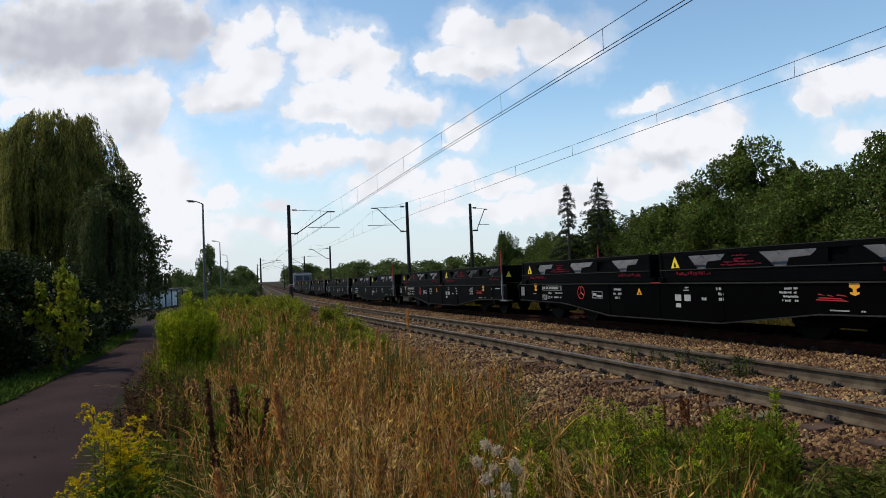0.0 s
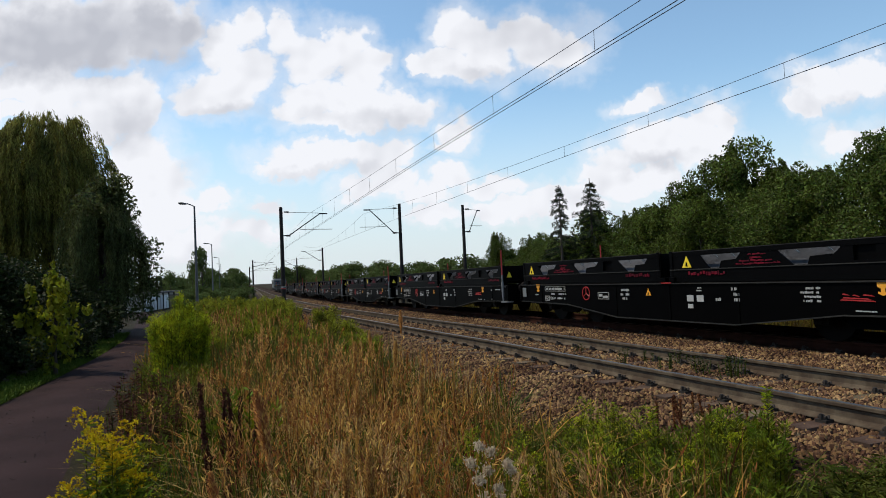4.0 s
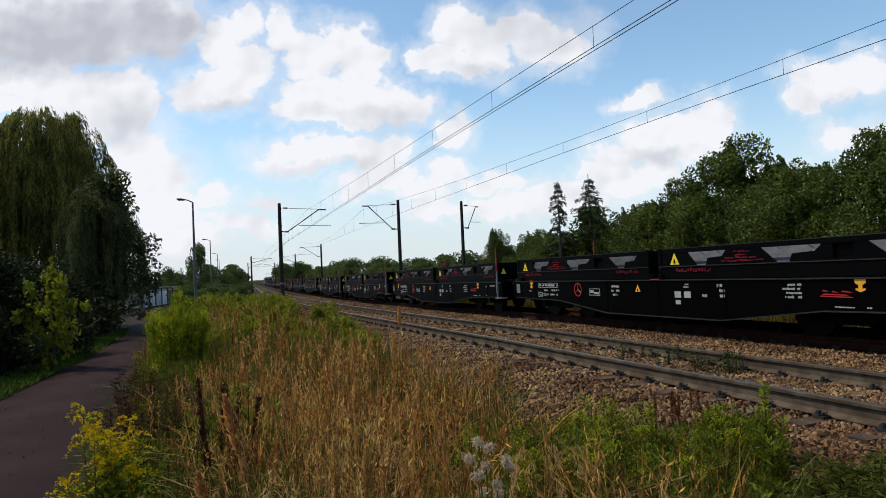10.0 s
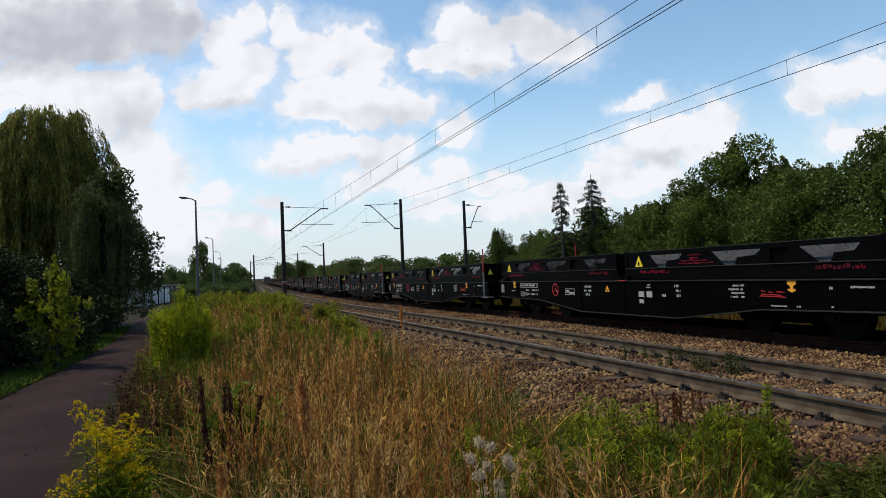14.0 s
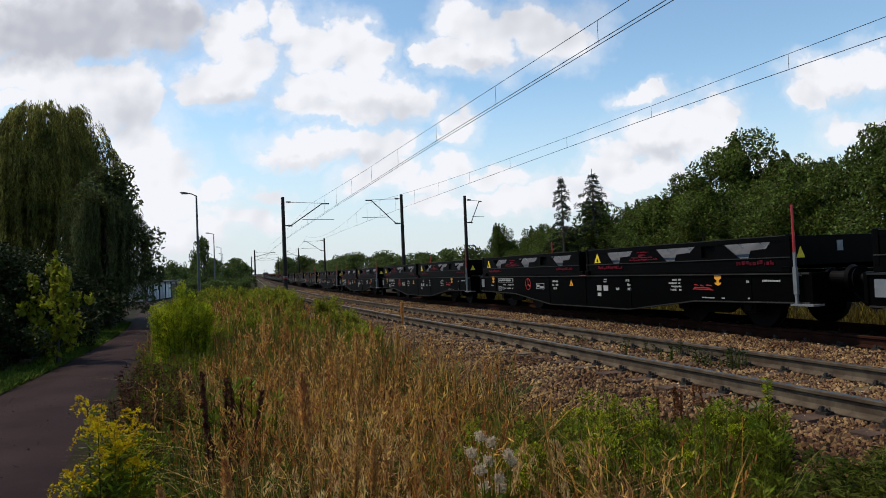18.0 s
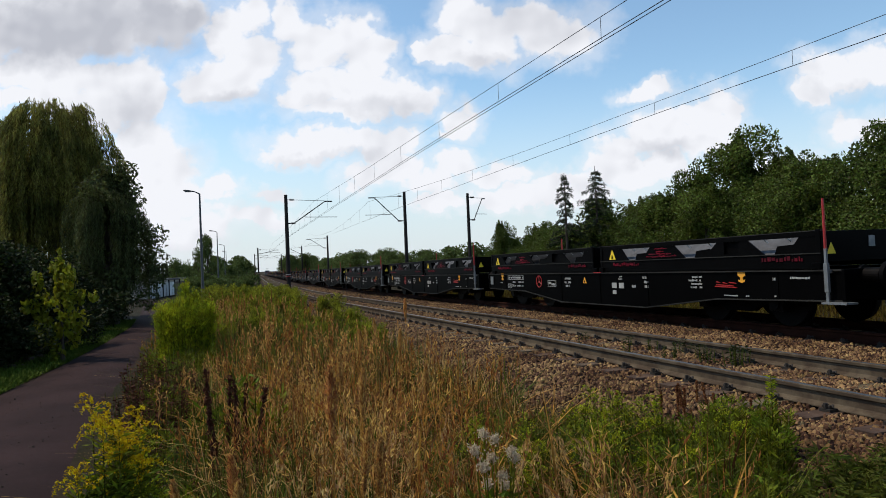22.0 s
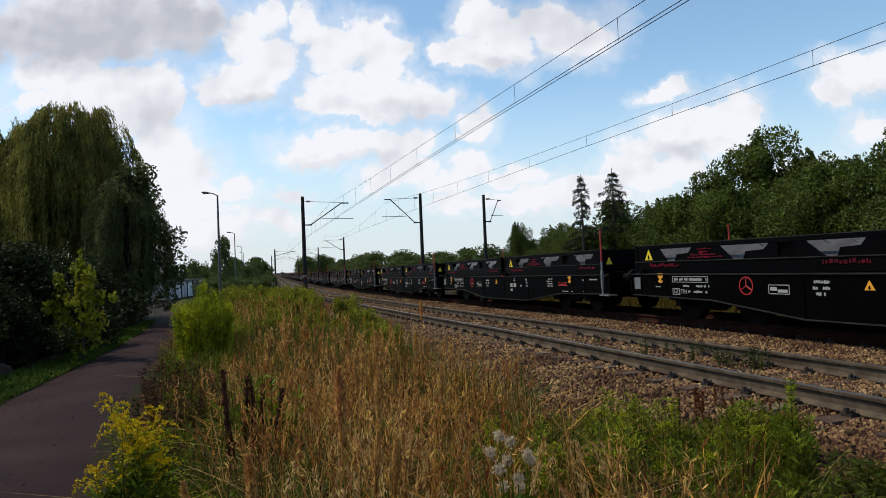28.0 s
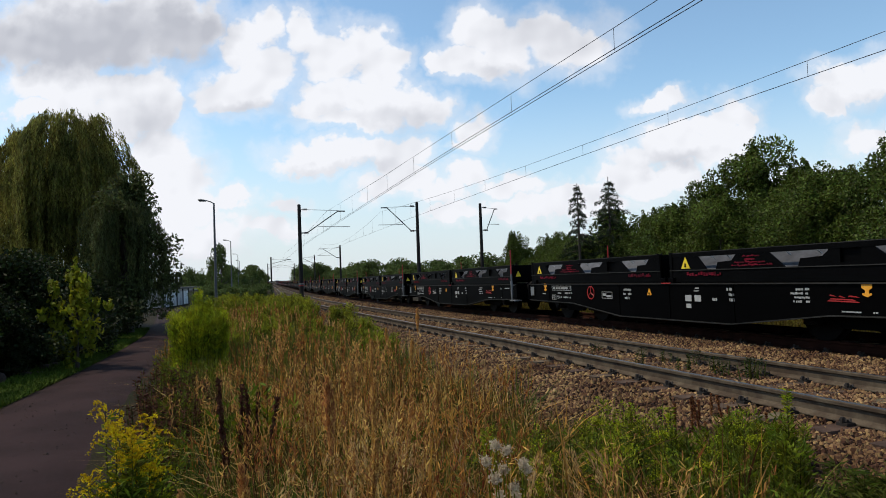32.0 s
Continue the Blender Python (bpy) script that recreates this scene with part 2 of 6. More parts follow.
M["red"] = mat("red_paint", (0.35, 0.012, 0.012), 0.5, vary=0.2, scale=5.0)
M["steel"] = mat("grey_steel", (0.22, 0.23, 0.24), 0.45, 0.5, vary=0.2, scale=5.0)
M["white"] = mat("white_paint", (0.34, 0.34, 0.33), 0.6, vary=0.15, scale=8.0)
M["yellow"] = mat("yellow_sticker", (0.75, 0.55, 0.02), 0.5, vary=0.1, scale=8.0)
M["orange"] = mat("orange_sticker", (0.75, 0.32, 0.02), 0.5, vary=0.1, scale=8.0)
M["wheel"] = mat("dark_wheel_steel", (0.006, 0.005, 0.005), 0.6, 0.5, vary=0.3, scale=6.0, spec=0.1)
M["mast"] = mat("dark_tarred_mast", (0.028, 0.024, 0.022), 0.8, vary=0.3, scale=3.0, bump=0.2, spec=0.15)
M["tube"] = mat("grey_cantilever_tube", (0.05, 0.052, 0.056), 0.5, 0.5, vary=0.2, scale=4.0)
M["insulator"] = mat("brown_insulator", (0.06, 0.03, 0.02), 0.3, vary=0.2, scale=9.0)
M["wire"] = mat("dark_wire", (0.03, 0.03, 0.033), 0.6, 0.6, vary=0.1, scale=2.0)
M["lamp"] = mat("grey_lamp_column", (0.10, 0.105, 0.11), 0.7, 0.2, vary=0.2, scale=3.0)
M["bark"] = mat("dark_bark", (0.055, 0.042, 0.032), 0.95, vary=0.4, scale=5.0, bump=0.8, bump_scale=22)
M["willow"] = mat("willow_leaf", (0.24, 0.215, 0.048), 0.6, vary=0.5, scale=0.9, per="island", translucent=0.5, second=(0.10, 0.105, 0.022), spec=0.15)
# green leaf, darkened to carry the shade below the willows
M["shadeleaf"] = mat("green_leaf_with_shade", (0.019, 0.028, 0.006), 0.65, vary=0.45, scale=0.9, per="island", translucent=0.25, second=(0.011, 0.017, 0.004), spec=0.15)
M["leaf"] = mat("green_leaf", (0.10, 0.13, 0.021), 0.6, vary=0.6, scale=0.7, per="island", translucent=0.35, second=(0.036, 0.052, 0.009), spec=0.15)
M["limeleaf"] = mat("yellow_green_leaf", (0.22, 0.22, 0.012), 0.6, vary=0.3, scale=1.0, per="island", translucent=0.4, second=(0.13, 0.15, 0.012), spec=0.15)
M["needle"] = mat("spruce_needle", (0.022, 0.034, 0.012), 0.7, vary=0.35, scale=1.0, per="island", translucent=0.15, spec=0.15)
M["farleaf"] = mat("distant_leaf", (0.085, 0.115, 0.03), 0.8, vary=0.35, scale=0.4, per="island", translucent=0.25, spec=0.15)
M["dry"] = mat("dry_grass", (0.35, 0.155, 0.033), 0.8, vary=0.6, scale=1.6, per="island", translucent=0.35, second=(0.085, 0.038, 0.012), spec=0.15, amount=0.2)
M["plume"] = mat("golden_brown_plume", (0.50, 0.27, 0.085), 0.85, vary=0.45, scale=1.2, per="island", translucent=0.3, second=(0.28, 0.105, 0.024), spec=0.1, amount=0.2)
M["rust"] = mat("rust_brown_plume", (0.6, 0.3, 0.1), 0.85, vary=0.4, scale=2.0, per="island", translucent=0.35, second=(0.42, 0.18, 0.055), spec=0.1)
M["green"] = mat("green_grass", (0.05, 0.075, 0.009), 0.7, vary=0.5, scale=0.8, per="island", translucent=0.4, second=(0.12, 0.11, 0.014), spec=0.15)
M["weed"] = mat("weed_leaf", (0.075, 0.105, 0.006), 0.65, vary=0.55, scale=2.2, per="island", translucent=0.4, second=(0.17, 0.165, 0.008), spec=0.15)
M["golden"] = mat("goldenrod_bloom", (0.6, 0.4, 0.006), 0.8, vary=0.25, scale=2.0, per="island", translucent=0.3, second=(0.46, 0.34, 0.01), spec=0.1)
M["lime"] = mat("young_goldenrod", (0.35, 0.36, 0.014), 0.7, vary=0.5, scale=3.5, per="island", translucent=0.5, second=(0.15, 0.19, 0.01), spec=0.15, amount=0.25)
M["verge"] = mat("olive_verge_leaf", (0.22, 0.215, 0.02), 0.7, vary=0.55, scale=1.6, per="island", translucent=0.45, second=(0.10, 0.115, 0.012), spec=0.15, amount=0.25)
M["dead"] = mat("dead_brown_stem", (0.075, 0.028, 0.016), 0.9, vary=0.35, scale=3.0, per="island", spec=0.1)
M["docks"] = mat("red_brown_dock", (0.17, 0.062, 0.026), 0.9, vary=0.45, scale=3.0, per="island", translucent=0.2, spec=0.1)
M["oat"] = mat("pale_ripe_oat", (0.55, 0.35, 0.15), 0.8, vary=0.35, scale=3.0, per="island", translucent=0.35, second=(0.42, 0.25, 0.1), spec=0.15)
M["fluff"] = mat("thistle_down", (0.52, 0.42, 0.29), 0.9, vary=0.15, scale=6.0, per="island", translucent=0.3, spec=0.1)
M["plaster"] = mat("white_garage_door", (0.75, 0.75, 0.73), 0.8, vary=0.2, scale=1.0, per="object")
M["roof"] = mat("dark_flat_roof", (0.12, 0.115, 0.11), 0.9, vary=0.3, scale=1.5)
M["brown"] = mat("brown_garage_door", (0.09, 0.05, 0.03), 0.7, vary=0.3, scale=2.0)
M["boulder"] = mat("pale_field_stone", (0.045, 0.026, 0.016), 0.9, vary=0.3, scale=4.0, bump=0.5)
M["brickpale"] = mat("pale_wall", (0.5, 0.46, 0.4), 0.9, vary=0.15, scale=1.0)
M["ochre"] = mat("ochre_far_grass", (0.085, 0.05, 0.008), 0.8, vary=0.5, scale=0.9, per="island", translucent=0.3, second=(0.07, 0.06, 0.01), spec=0.1)
M["straw"] = mat("bleached_straw", (0.52, 0.33, 0.12), 0.8, vary=0.4, scale=0.9, per="island", translucent=0.35, second=(0.3, 0.16, 0.05), spec=0.15)
M["loco"] = mat("grey_green_locomotive_paint", (0.06, 0.065, 0.064), 0.5, vary=0.2, scale=1.5, second=(0.04, 0.045, 0.043))
M["pane"] = mat("dark_cab_glass", (0.012, 0.014, 0.016), 0.12, vary=0.1, scale=2.0)
M["twigleaf"] = mat("dull_green_leaf", (0.085, 0.098, 0.032), 0.6, vary=0.5, scale=0.9, per="island", translucent=0.35, second=(0.045, 0.055, 0.016), spec=0.15)

# ---- helpers for meshes ----
def mesh_of(name, verts, faces, material):
    me = bpy.data.meshes.new(name)
    me.from_pydata([tuple(v) for v in verts] if not isinstance(verts, np.ndarray) else verts.tolist(), [], faces if not isinstance(faces, np.ndarray) else faces.tolist())
    for m in (material if isinstance(material, (list, tuple)) else [material]):
        me.materials.append(m)
    return me


def part(name, bm, material, parent=None, label=""):
    """A bmesh or mesh as one object under a thing or a part."""
    if isinstance(bm, bmesh.types.BMesh):
        me = bpy.data.meshes.new(name)
        bm.to_mesh(me)
        bm.free()
        me.materials.append(material)
    else:
        me = bm
    ob = new(name, me)
    ob.parent = parent
    if label:
        ob["label"] = label
    return ob


def thing(name, label, category, at=None, group="", kind=""):
    ob = tagged(new(name), label, category, group, kind)
    ob.empty_display_size = 0.2
    if at is not None:
        ob.matrix_basis = at
    return ob


def box(bm, x0, x1, y0, y1, z0, z1, bevel=0.0):
    made = bmesh.ops.create_cube(bm, size=1.0, matrix=Matrix.Translation(((x0 + x1) / 2, (y0 + y1) / 2, (z0 + z1) / 2)) @ Matrix.Diagonal((abs(x1 - x0), abs(y1 - y0), abs(z1 - z0), 1)))
    if bevel:
        edges = list({e for v in made["verts"] for e in v.link_edges})
        bmesh.ops.bevel(bm, geom=edges, offset=bevel, segments=2, affect="EDGES", profile=0.6)
    return bm


def boxed(*sizes, bevel=0.0):
    return box(bmesh.new(), *sizes, bevel=bevel)


def rod(bm, a, b, r0, r1=None, n=10):
    """A tapered round bar from a to b."""
    a, b = Vector(a), Vector(b)
    d = b - a
    m = Matrix.Translation((a + b) / 2) @ d.to_track_quat("Z", "Y").to_matrix().to_4x4()
    bmesh.ops.create_cone(bm, cap_ends=True, segments=n, radius1=r0, radius2=r0 if r1 is None else r1, depth=d.length, matrix=m)
    return bm


def prism(bm, outline, axis, a, b):
    """An outline (pairs) pushed along an axis 'x' or 'y' from a to b."""
    def place(p, w):
        return (w, p[0], p[1]) if axis == "x" else (p[0], w, p[1])
    lo, hi = [bm.verts.new(place(p, a)) for p in outline], [bm.verts.new(place(p, b)) for p in outline]
    n = len(outline)
    for i in range(n):
        bm.faces.new((lo[i], lo[(i + 1) % n], hi[(i + 1) % n], hi[i]))
    bm.faces.new(lo[::-1])
    bm.faces.new(hi)
    bmesh.ops.recalc_face_normals(bm, faces=bm.faces)
    return bm


# ---- the line's course ----
BEND, EASE, BEND_END = 0.00231, -3.53e-05, 65.5
NEAR_TRACK, FAR_TRACK = 6.26, 10.26      # centres at the camera


def bend(y):
    if y <= 0:
        return 0.0
    more = 0.00021 * max(0.0, min(y, 112) - 45) ** 2 + 0.028 * max(0.0, y - 112)
    if y < BEND_END:
        return BEND * y * y / 2 + EASE * y ** 3 / 6 + more
    at = BEND * BEND_END ** 2 / 2 + EASE * BEND_END ** 3 / 6
    return at + (y - BEND_END) * (BEND * BEND_END + EASE * BEND_END ** 2 / 2) + more


def grade(y):
    """How far the line has dropped at y."""
    return float(np.interp(y, [0, 12, 32, 46, 100, 200, 700], [0, 0, -0.16, -0.26, -0.46, -0.75, -2.0]))


def slope(y):
    return (bend(y + 0.05) - bend(y - 0.05)) / 0.1


def on_line(u, y, z=0.0):
    return Vector((u + bend(y), y, z + grade(y)))


def line_pose(u, y, z=0.0):
    return pose(u + bend(y), y, z + grade(y), 0, 0, -math.degrees(math.atan(slope(y))))


bend_all = np.vectorize(bend)


# ---- ground ----
def ground_height(u, y):
    """Height of the bare ground at a distance u beside the line."""
    if u < 1.2:
        z = -0.62
    elif u < 3.2:
        z = -0.62 + (u - 1.2) / 2.0 * 0.14
    elif u < 13.5:
        z = -0.46
    else:
        z = -0.55
    return z + grade(y) * float(np.interp(u, [1.2, 3.2, 13.4, 15.0], [0, 1, 1, 0]))


ground_z = np.vectorize(ground_height)


def build_ground():
    us = [-900, -300, -100, -40, -20, -10, -7, -5, -4, -3, -2, -1, 0, 1.2, 1.8, 2.5, 3.2, 4, 13.4, 14, 16, 20, 30, 60, 140, 400, 1200]
    ys = [-600, -150, -40, -10] + [i * 2.0 for i in range(0, 61)] + [130, 150, 180, 220, 280, 360, 480, 700, 1000, 1600, 2600]
    verts, faces = [], []
    for y in ys:
        for u in us:
            b = noise.noise(Vector((u * 0.35, y * 0.35, 0))) * 0.05 if -12 < u < 20 and y < 130 else 0
            if -3.4 < u < -0.2:
                b = 0
            verts.append((u + bend(min(y, 700)) * (1 if u > 3 else max(0, (u + 1) / 4)), y, ground_height(u, y) + b))
    n = len(us)
    for j in range(len(ys) - 1):
        for i in range(n - 1):
            faces.append((j * n + i, j * n + i + 1, (j + 1) * n + i + 1, (j + 1) * n + i))
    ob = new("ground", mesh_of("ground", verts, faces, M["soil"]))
    for p in ob.data.polygons:
        p.use_smooth = True
    tagged(ob, "weedy brown and green soil beside a railway line", "ground", kind="structure")


PATH_LEFT = [(-3.9, -12), (-3.5, 2), (-3.3, 8), (-3.02, 12.7), (-2.8, 14.7), (-2.49, 17.6), (-2.09, 22.2), (-1.8, 28), (-1.85, 36), (-2.1, 45), (-2.6, 55), (-4.5, 64), (-9, 70)]


def path_edge(y):
    return float(np.interp(y, [p[1] for p in PATH_LEFT], [p[0] for p in PATH_LEFT]))


def build_path():
    verts, faces = [], []
    ys = np.arange(-12, 69, 0.5)
    for y in ys:
        left = path_edge(y)
        wobble = 0.06 * noise.noise(Vector((0, y * 0.6, 3)))
        for i in range(9):
            s = i / 8
            x = left + s * float(np.interp(y, [2, 8, 12, 16, 22, 30, 40, 55], [2.65, 2.3, 2.05, 1.8, 1.2, 1.0, 1.25, 1.8])) + (wobble if i == 0 else 0.07 * noise.noise(Vector((4, y * 0.5, 1))) if i == 8 else 0)
            z = -0.592 + 0.025 * math.sin(math.pi * s) + 0.012 * noise.noise(Vector((x * 1.5, y * 1.5, 0))) - (0.05 if i in (0, 8) else 0)
            verts.append((x, y, z))
    for j in range(len(ys) - 1):
        for i in range(8):
            faces.append((j * 9 + i, j * 9 + i + 1, j * 9 + i + 10, j * 9 + i + 9))
    ob = new("road", mesh_of("road", verts, faces, M["path"]))
    for p in ob.data.polygons:
        p.use_smooth = True
    tagged(ob, "narrow worn grey asphalt lane with patches", "road", kind="structure")


build_ground()
build_path()


# ---- tracks ----
def bed_height(u):
    """Top of the ballast beside the line."""
    return float(np.interp(u, [2.6, 3.3, 4.7, 5.2, 7.2, 7.9, 8.6, 9.2, 11.3, 11.9, 13.4], [-0.50, -0.42, -0.235, -0.195, -0.185, -0.2, -0.2, -0.185, -0.185, -0.22, -0.56]))


def build_bed():
    us = [2.55, 2.9, 3.2, 3.6, 4.0, 4.4, 4.7, 5.0, 5.35, 5.7, 6.2, 6.7, 7.1, 7.5, 7.9, 8.4, 8.8, 9.2, 9.6, 10.2, 10.8, 11.3, 11.9, 12.4, 13.0, 13.45]
    ys = list(np.arange(-30, 40, 0.4)) + list(np.arange(40, 160, 4)) + list(np.arange(160, 700, 20))
    verts, faces = [], []
    for y in ys:
        for u in us:
            b = 0.03 * noise.noise(Vector((u * 3, y * 3, 0))) + 0.015 * noise.noise(Vector((u * 9, y * 9, 5)))
            verts.append((u + bend(y), y, bed_height(u) + grade(y) - 0.02 + (b if y < 60 else 0)))
    n = len(us)
    for j in range(len(ys) - 1):
        for i in range(n - 1):
            faces.append((j * n + i, j * n + i + 1, (j + 1) * n + i + 1, (j + 1) * n + i))
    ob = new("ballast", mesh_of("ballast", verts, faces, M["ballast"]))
    tagged(ob, "brown crushed-stone ballast bed of two railway tracks", "ballast", kind="structure")
    return ob


RAIL_OUTLINE = [(-0.075, -0.172), (0.075, -0.172), (0.075, -0.162), (0.02, -0.145), (0.0095, -0.13), (0.0095, -0.05), (0.034, -0.036), (0.036, -0.008),
                (0.026, 0.0), (-0.026, 0.0), (-0.036, -0.008), (-0.034, -0.036), (-0.0095, -0.05), (-0.0095, -0.13), (-0.02, -0.145), (-0.075, -0.162)]


def rail_mesh(u, side, head):
    ys = list(np.arange(-30, 120, 2.0)) + list(np.arange(120, 720, 25))
    verts, faces = [], []
    n = len(RAIL_OUTLINE)
    for y in ys:
        for a, z in RAIL_OUTLINE:
            verts.append((u + bend(y) + a, y, z + grade(y)))
    for j in range(len(ys) - 1):
        for i in range(n):
            k = (i + 1) % n
            faces.append((j * n + i, j * n + k, (j + 1) * n + k, (j + 1) * n + i))
    me = mesh_of("rail", verts, faces, [side, head])
    for i, p in enumerate(me.polygons):
        p.material_index = 1 if i % n == 8 else 0
    return me


def build_tracks():
    sleeper = bmesh.new()
    prism(sleeper, [(-0.13, -0.30), (0.13, -0.30), (0.10, -0.178), (-0.10, -0.178)], "x", -1.25, 1.25)
    sleeper_me = bpy.data.meshes.new("sleeper")
    sleeper.to_mesh(sleeper_me)
    sleeper.free()
    sleeper_me.materials.append(M["concrete"])
    clip = bmesh.new()
    box(clip, -0.05, 0.05, -0.055, 0.055, -0.178, -0.15)
    rod(clip, (-0.02, -0.04, -0.13), (-0.02, 0.04, -0.13), 0.016, n=6)
    rod(clip, (-0.035, 0.0, -0.155), (-0.035, 0.0, -0.10), 0.02, n=6)
    rod(clip, (0.0, -0.045, -0.15), (0.03, -0.02, -0.125), 0.014, n=6)
    rod(clip, (0.0, 0.045, -0.15), (0.03, 0.02, -0.125), 0.014, n=6)
    clip_me = bpy.data.meshes.new("rail_clip")
    clip.to_mesh(clip_me)
    clip.free()
    clip_me.materials.append(M["clip"])
    for centre, label in ((NEAR_TRACK, "empty railway track with rusty rails on concrete sleepers"), (FAR_TRACK, "railway track under a passing goods train")):
        track = thing("railway_track", label, "railway track", kind="structure")
        for side in (-0.7535, 0.7535):
            near_one = centre == NEAR_TRACK
            part("rail", rail_mesh(centre + side, M["rail"] if near_one else M["shadedrail"], M["railtop"] if near_one else M["shadedrail"]), None, track,
                 "rusty steel rail with a worn bright head" if near_one else "dark rusted rail")
        far_verts, far_faces = [], []
        for i in range(-6, 380):
            y = 0.25 + 0.6 * i
            near = centre == NEAR_TRACK and y < 42 or centre == FAR_TRACK and y < 24
            if near:
                s = part("sleeper", sleeper_me, None, track)
                s.matrix_basis = line_pose(centre, y)
                for a, turn in ((-0.885, 0), (0.622, 0)) if y > 1 else ():
                    c = part("rail_clip", clip_me, None, s)
                    c.matrix_basis = pose(a, 0, 0, 0, 0, turn)
            elif y < 200:
                base = len(far_verts)
                for dx in (-1.25, 1.25):
                    for dy in (-0.1, 0.1):
                        far_verts.append((centre + bend(y) + dx, y + dy, -0.17 + grade(y)))
                        far_verts.append((centre + bend(y) + dx, y + dy, -0.26 + grade(y)))
                far_faces += [(base, base + 4, base + 6, base + 2), (base, base + 1, base + 5, base + 4), (base + 2, base + 6, base + 7, base + 3),
                              (base, base + 2, base + 3, base + 1), (base + 4, base + 5, base + 7, base + 6)]
        rest = part("sleepers", mesh_of("sleepers", far_verts, far_faces, M["concrete"]), None, track)
        rest["kind"] = "stuff"


def rocks(n, seed, spread):
    """Loose stones: place(rng, n) gives u, y and size."""
    rng = np.random.default_rng(seed)
    u, y, size = spread(rng, n)
    base = np.array([(1, 0, -0.2), (0.3, 0.9, -0.3), (-0.8, 0.6, -0.2), (-0.9, -0.5, -0.3), (0.2, -1.0, -0.2), (0.5, 0.3, 0.7), (-0.4, 0.1, 0.75), (0.0, -0.5, 0.6)])
    tri = np.array([(0, 1, 5), (1, 6, 5), (1, 2, 6), (2, 3, 6), (3, 7, 6), (3, 4, 7), (4, 0, 7), (0, 5, 7), (5, 6, 7)])
    n = len(u)
    ang = rng.uniform(0, 6.283, n)
    s = size[:, None] * rng.uniform(0.6, 1.25, (n, 3))
    v = base[None] * s[:, None, :] * rng.uniform(0.75, 1.25, (n, 8, 3))
    c, sn = np.cos(ang)[:, None], np.sin(ang)[:, None]
    x = v[..., 0] * c - v[..., 1] * sn + (u + bend_all(y))[:, None]
    yy = v[..., 0] * sn + v[..., 1] * c + y[:, None]
    z = v[..., 2] + np.array([bed_height(a) + grade(b) for a, b in zip(u, y)])[:, None] + rng.uniform(-0.01, 0.02, n)[:, None]
    verts = np.stack([x, yy, z], -1).reshape(-1, 3)
    faces = (tri[None] + (np.arange(n) * 8)[:, None, None]).reshape(-1, 3)
    return verts, faces


def build_stones():
    def near(rng, n):
        y = 3.0 + 27 * rng.uniform(0, 1, n) ** 1.9
        u = rng.uniform(2.7, 9.3, n)
        keep = ~((np.abs(np.abs(u - NEAR_TRACK) - 0.7535) < 0.1))
        on_sleeper = (np.abs((y - 0.25 + 0.3) % 0.6 - 0.3) < 0.1) & (np.abs(u - NEAR_TRACK) < 1.22) & (rng.uniform(0, 1, n) < 0.55)
        on_end = (np.abs((y - 0.25 + 0.3) % 0.6 - 0.3) < 0.12) & (u > NEAR_TRACK - 1.27) & (u < NEAR_TRACK - 0.8) & (rng.uniform(0, 1, n) < 0.3)
        keep &= ~on_sleeper & ~on_end
        return u[keep], y[keep], rng.uniform(0.011, 0.028, n)[keep] * (1 + 0.02 * y[keep])

    def beyond(rng, n):
        return rng.uniform(2.8, 13.3, n), rng.uniform(28, 70, n), rng.uniform(0.04, 0.065, n)
    
    def behind(rng, n):
        return rng.uniform(2.8, 9.3, n), rng.uniform(-8, 3.2, n), rng.uniform(0.02, 0.045, n)
    for f, n, seed in ((near, 105000, 3), (beyond, 12000, 4), (behind, 12000, 5)):
        v, fc = rocks(n, seed, f)
        ob = new("ballast_stones", mesh_of("ballast_stones", v, fc, M["stone"]))
        tagged(ob, "loose tan and brown crushed stones of the ballast", "ballast stones", kind="stuff")


def build_gravel():
    def on_path(rng, n):
        y = 3.0 + 22 * rng.uniform(0, 1, n) ** 1.7
        left = np.array([path_edge(a) for a in y])
        x = left + 0.08 + 1.7 * rng.uniform(0, 1, n) ** 0.8
        return x - bend_all(y), y, rng.uniform(0.005, 0.014, n)
    v, fc = rocks(2600, 9, on_path)
    v[:, 2] -= 0.082 + np.repeat([grade(b) for b in v[::8, 1]], 8)
    ob = new("loose_gravel", mesh_of("loose_gravel", v, fc, M["boulder"]))
    tagged(ob, "small loose gravel scattered on a lane", "gravel", kind="stuff")


build_gravel()
build_bed()
build_tracks()
build_stones()

# ---- the goods train: flat wagons, each with two low coil trays ----
PITCH = 13.67
SIDE = -1.28                              # the side that faces the camera


def flat(name, points, material, x, parent, label="", thick=0.006):
    """A thin plate or sticker on the side of a wagon: outline in (y, z)."""
    return part(name, prism(bmesh.new(), points, "x", x - thick, x + 0.002), material, parent, label)


def plate(name, y0, y1, z0, z1, material, parent, label="", x=SIDE, thick=0.006):
    return flat(name, [(y0, z0), (y1, z0), (y1, z1), (y0, z1)], material, x - 0.004, parent, label, thick)


def triangle(name, y, z, s, material, parent, label="", x=SIDE):
    t = flat(name, [(y - s, z), (y + s, z), (y, z + 1.75 * s)], material, x - 0.004, parent, label)
    k = s * 0.42
    flat("warning_mark", [(y - k * .5, z + k * .45), (y + k * .5, z + k * .45), (y + k * .2, z + k * 1.9), (y - k * .2, z + k * 1.9)], M["black"], x - 0.012, t, "black warning mark")
    return t


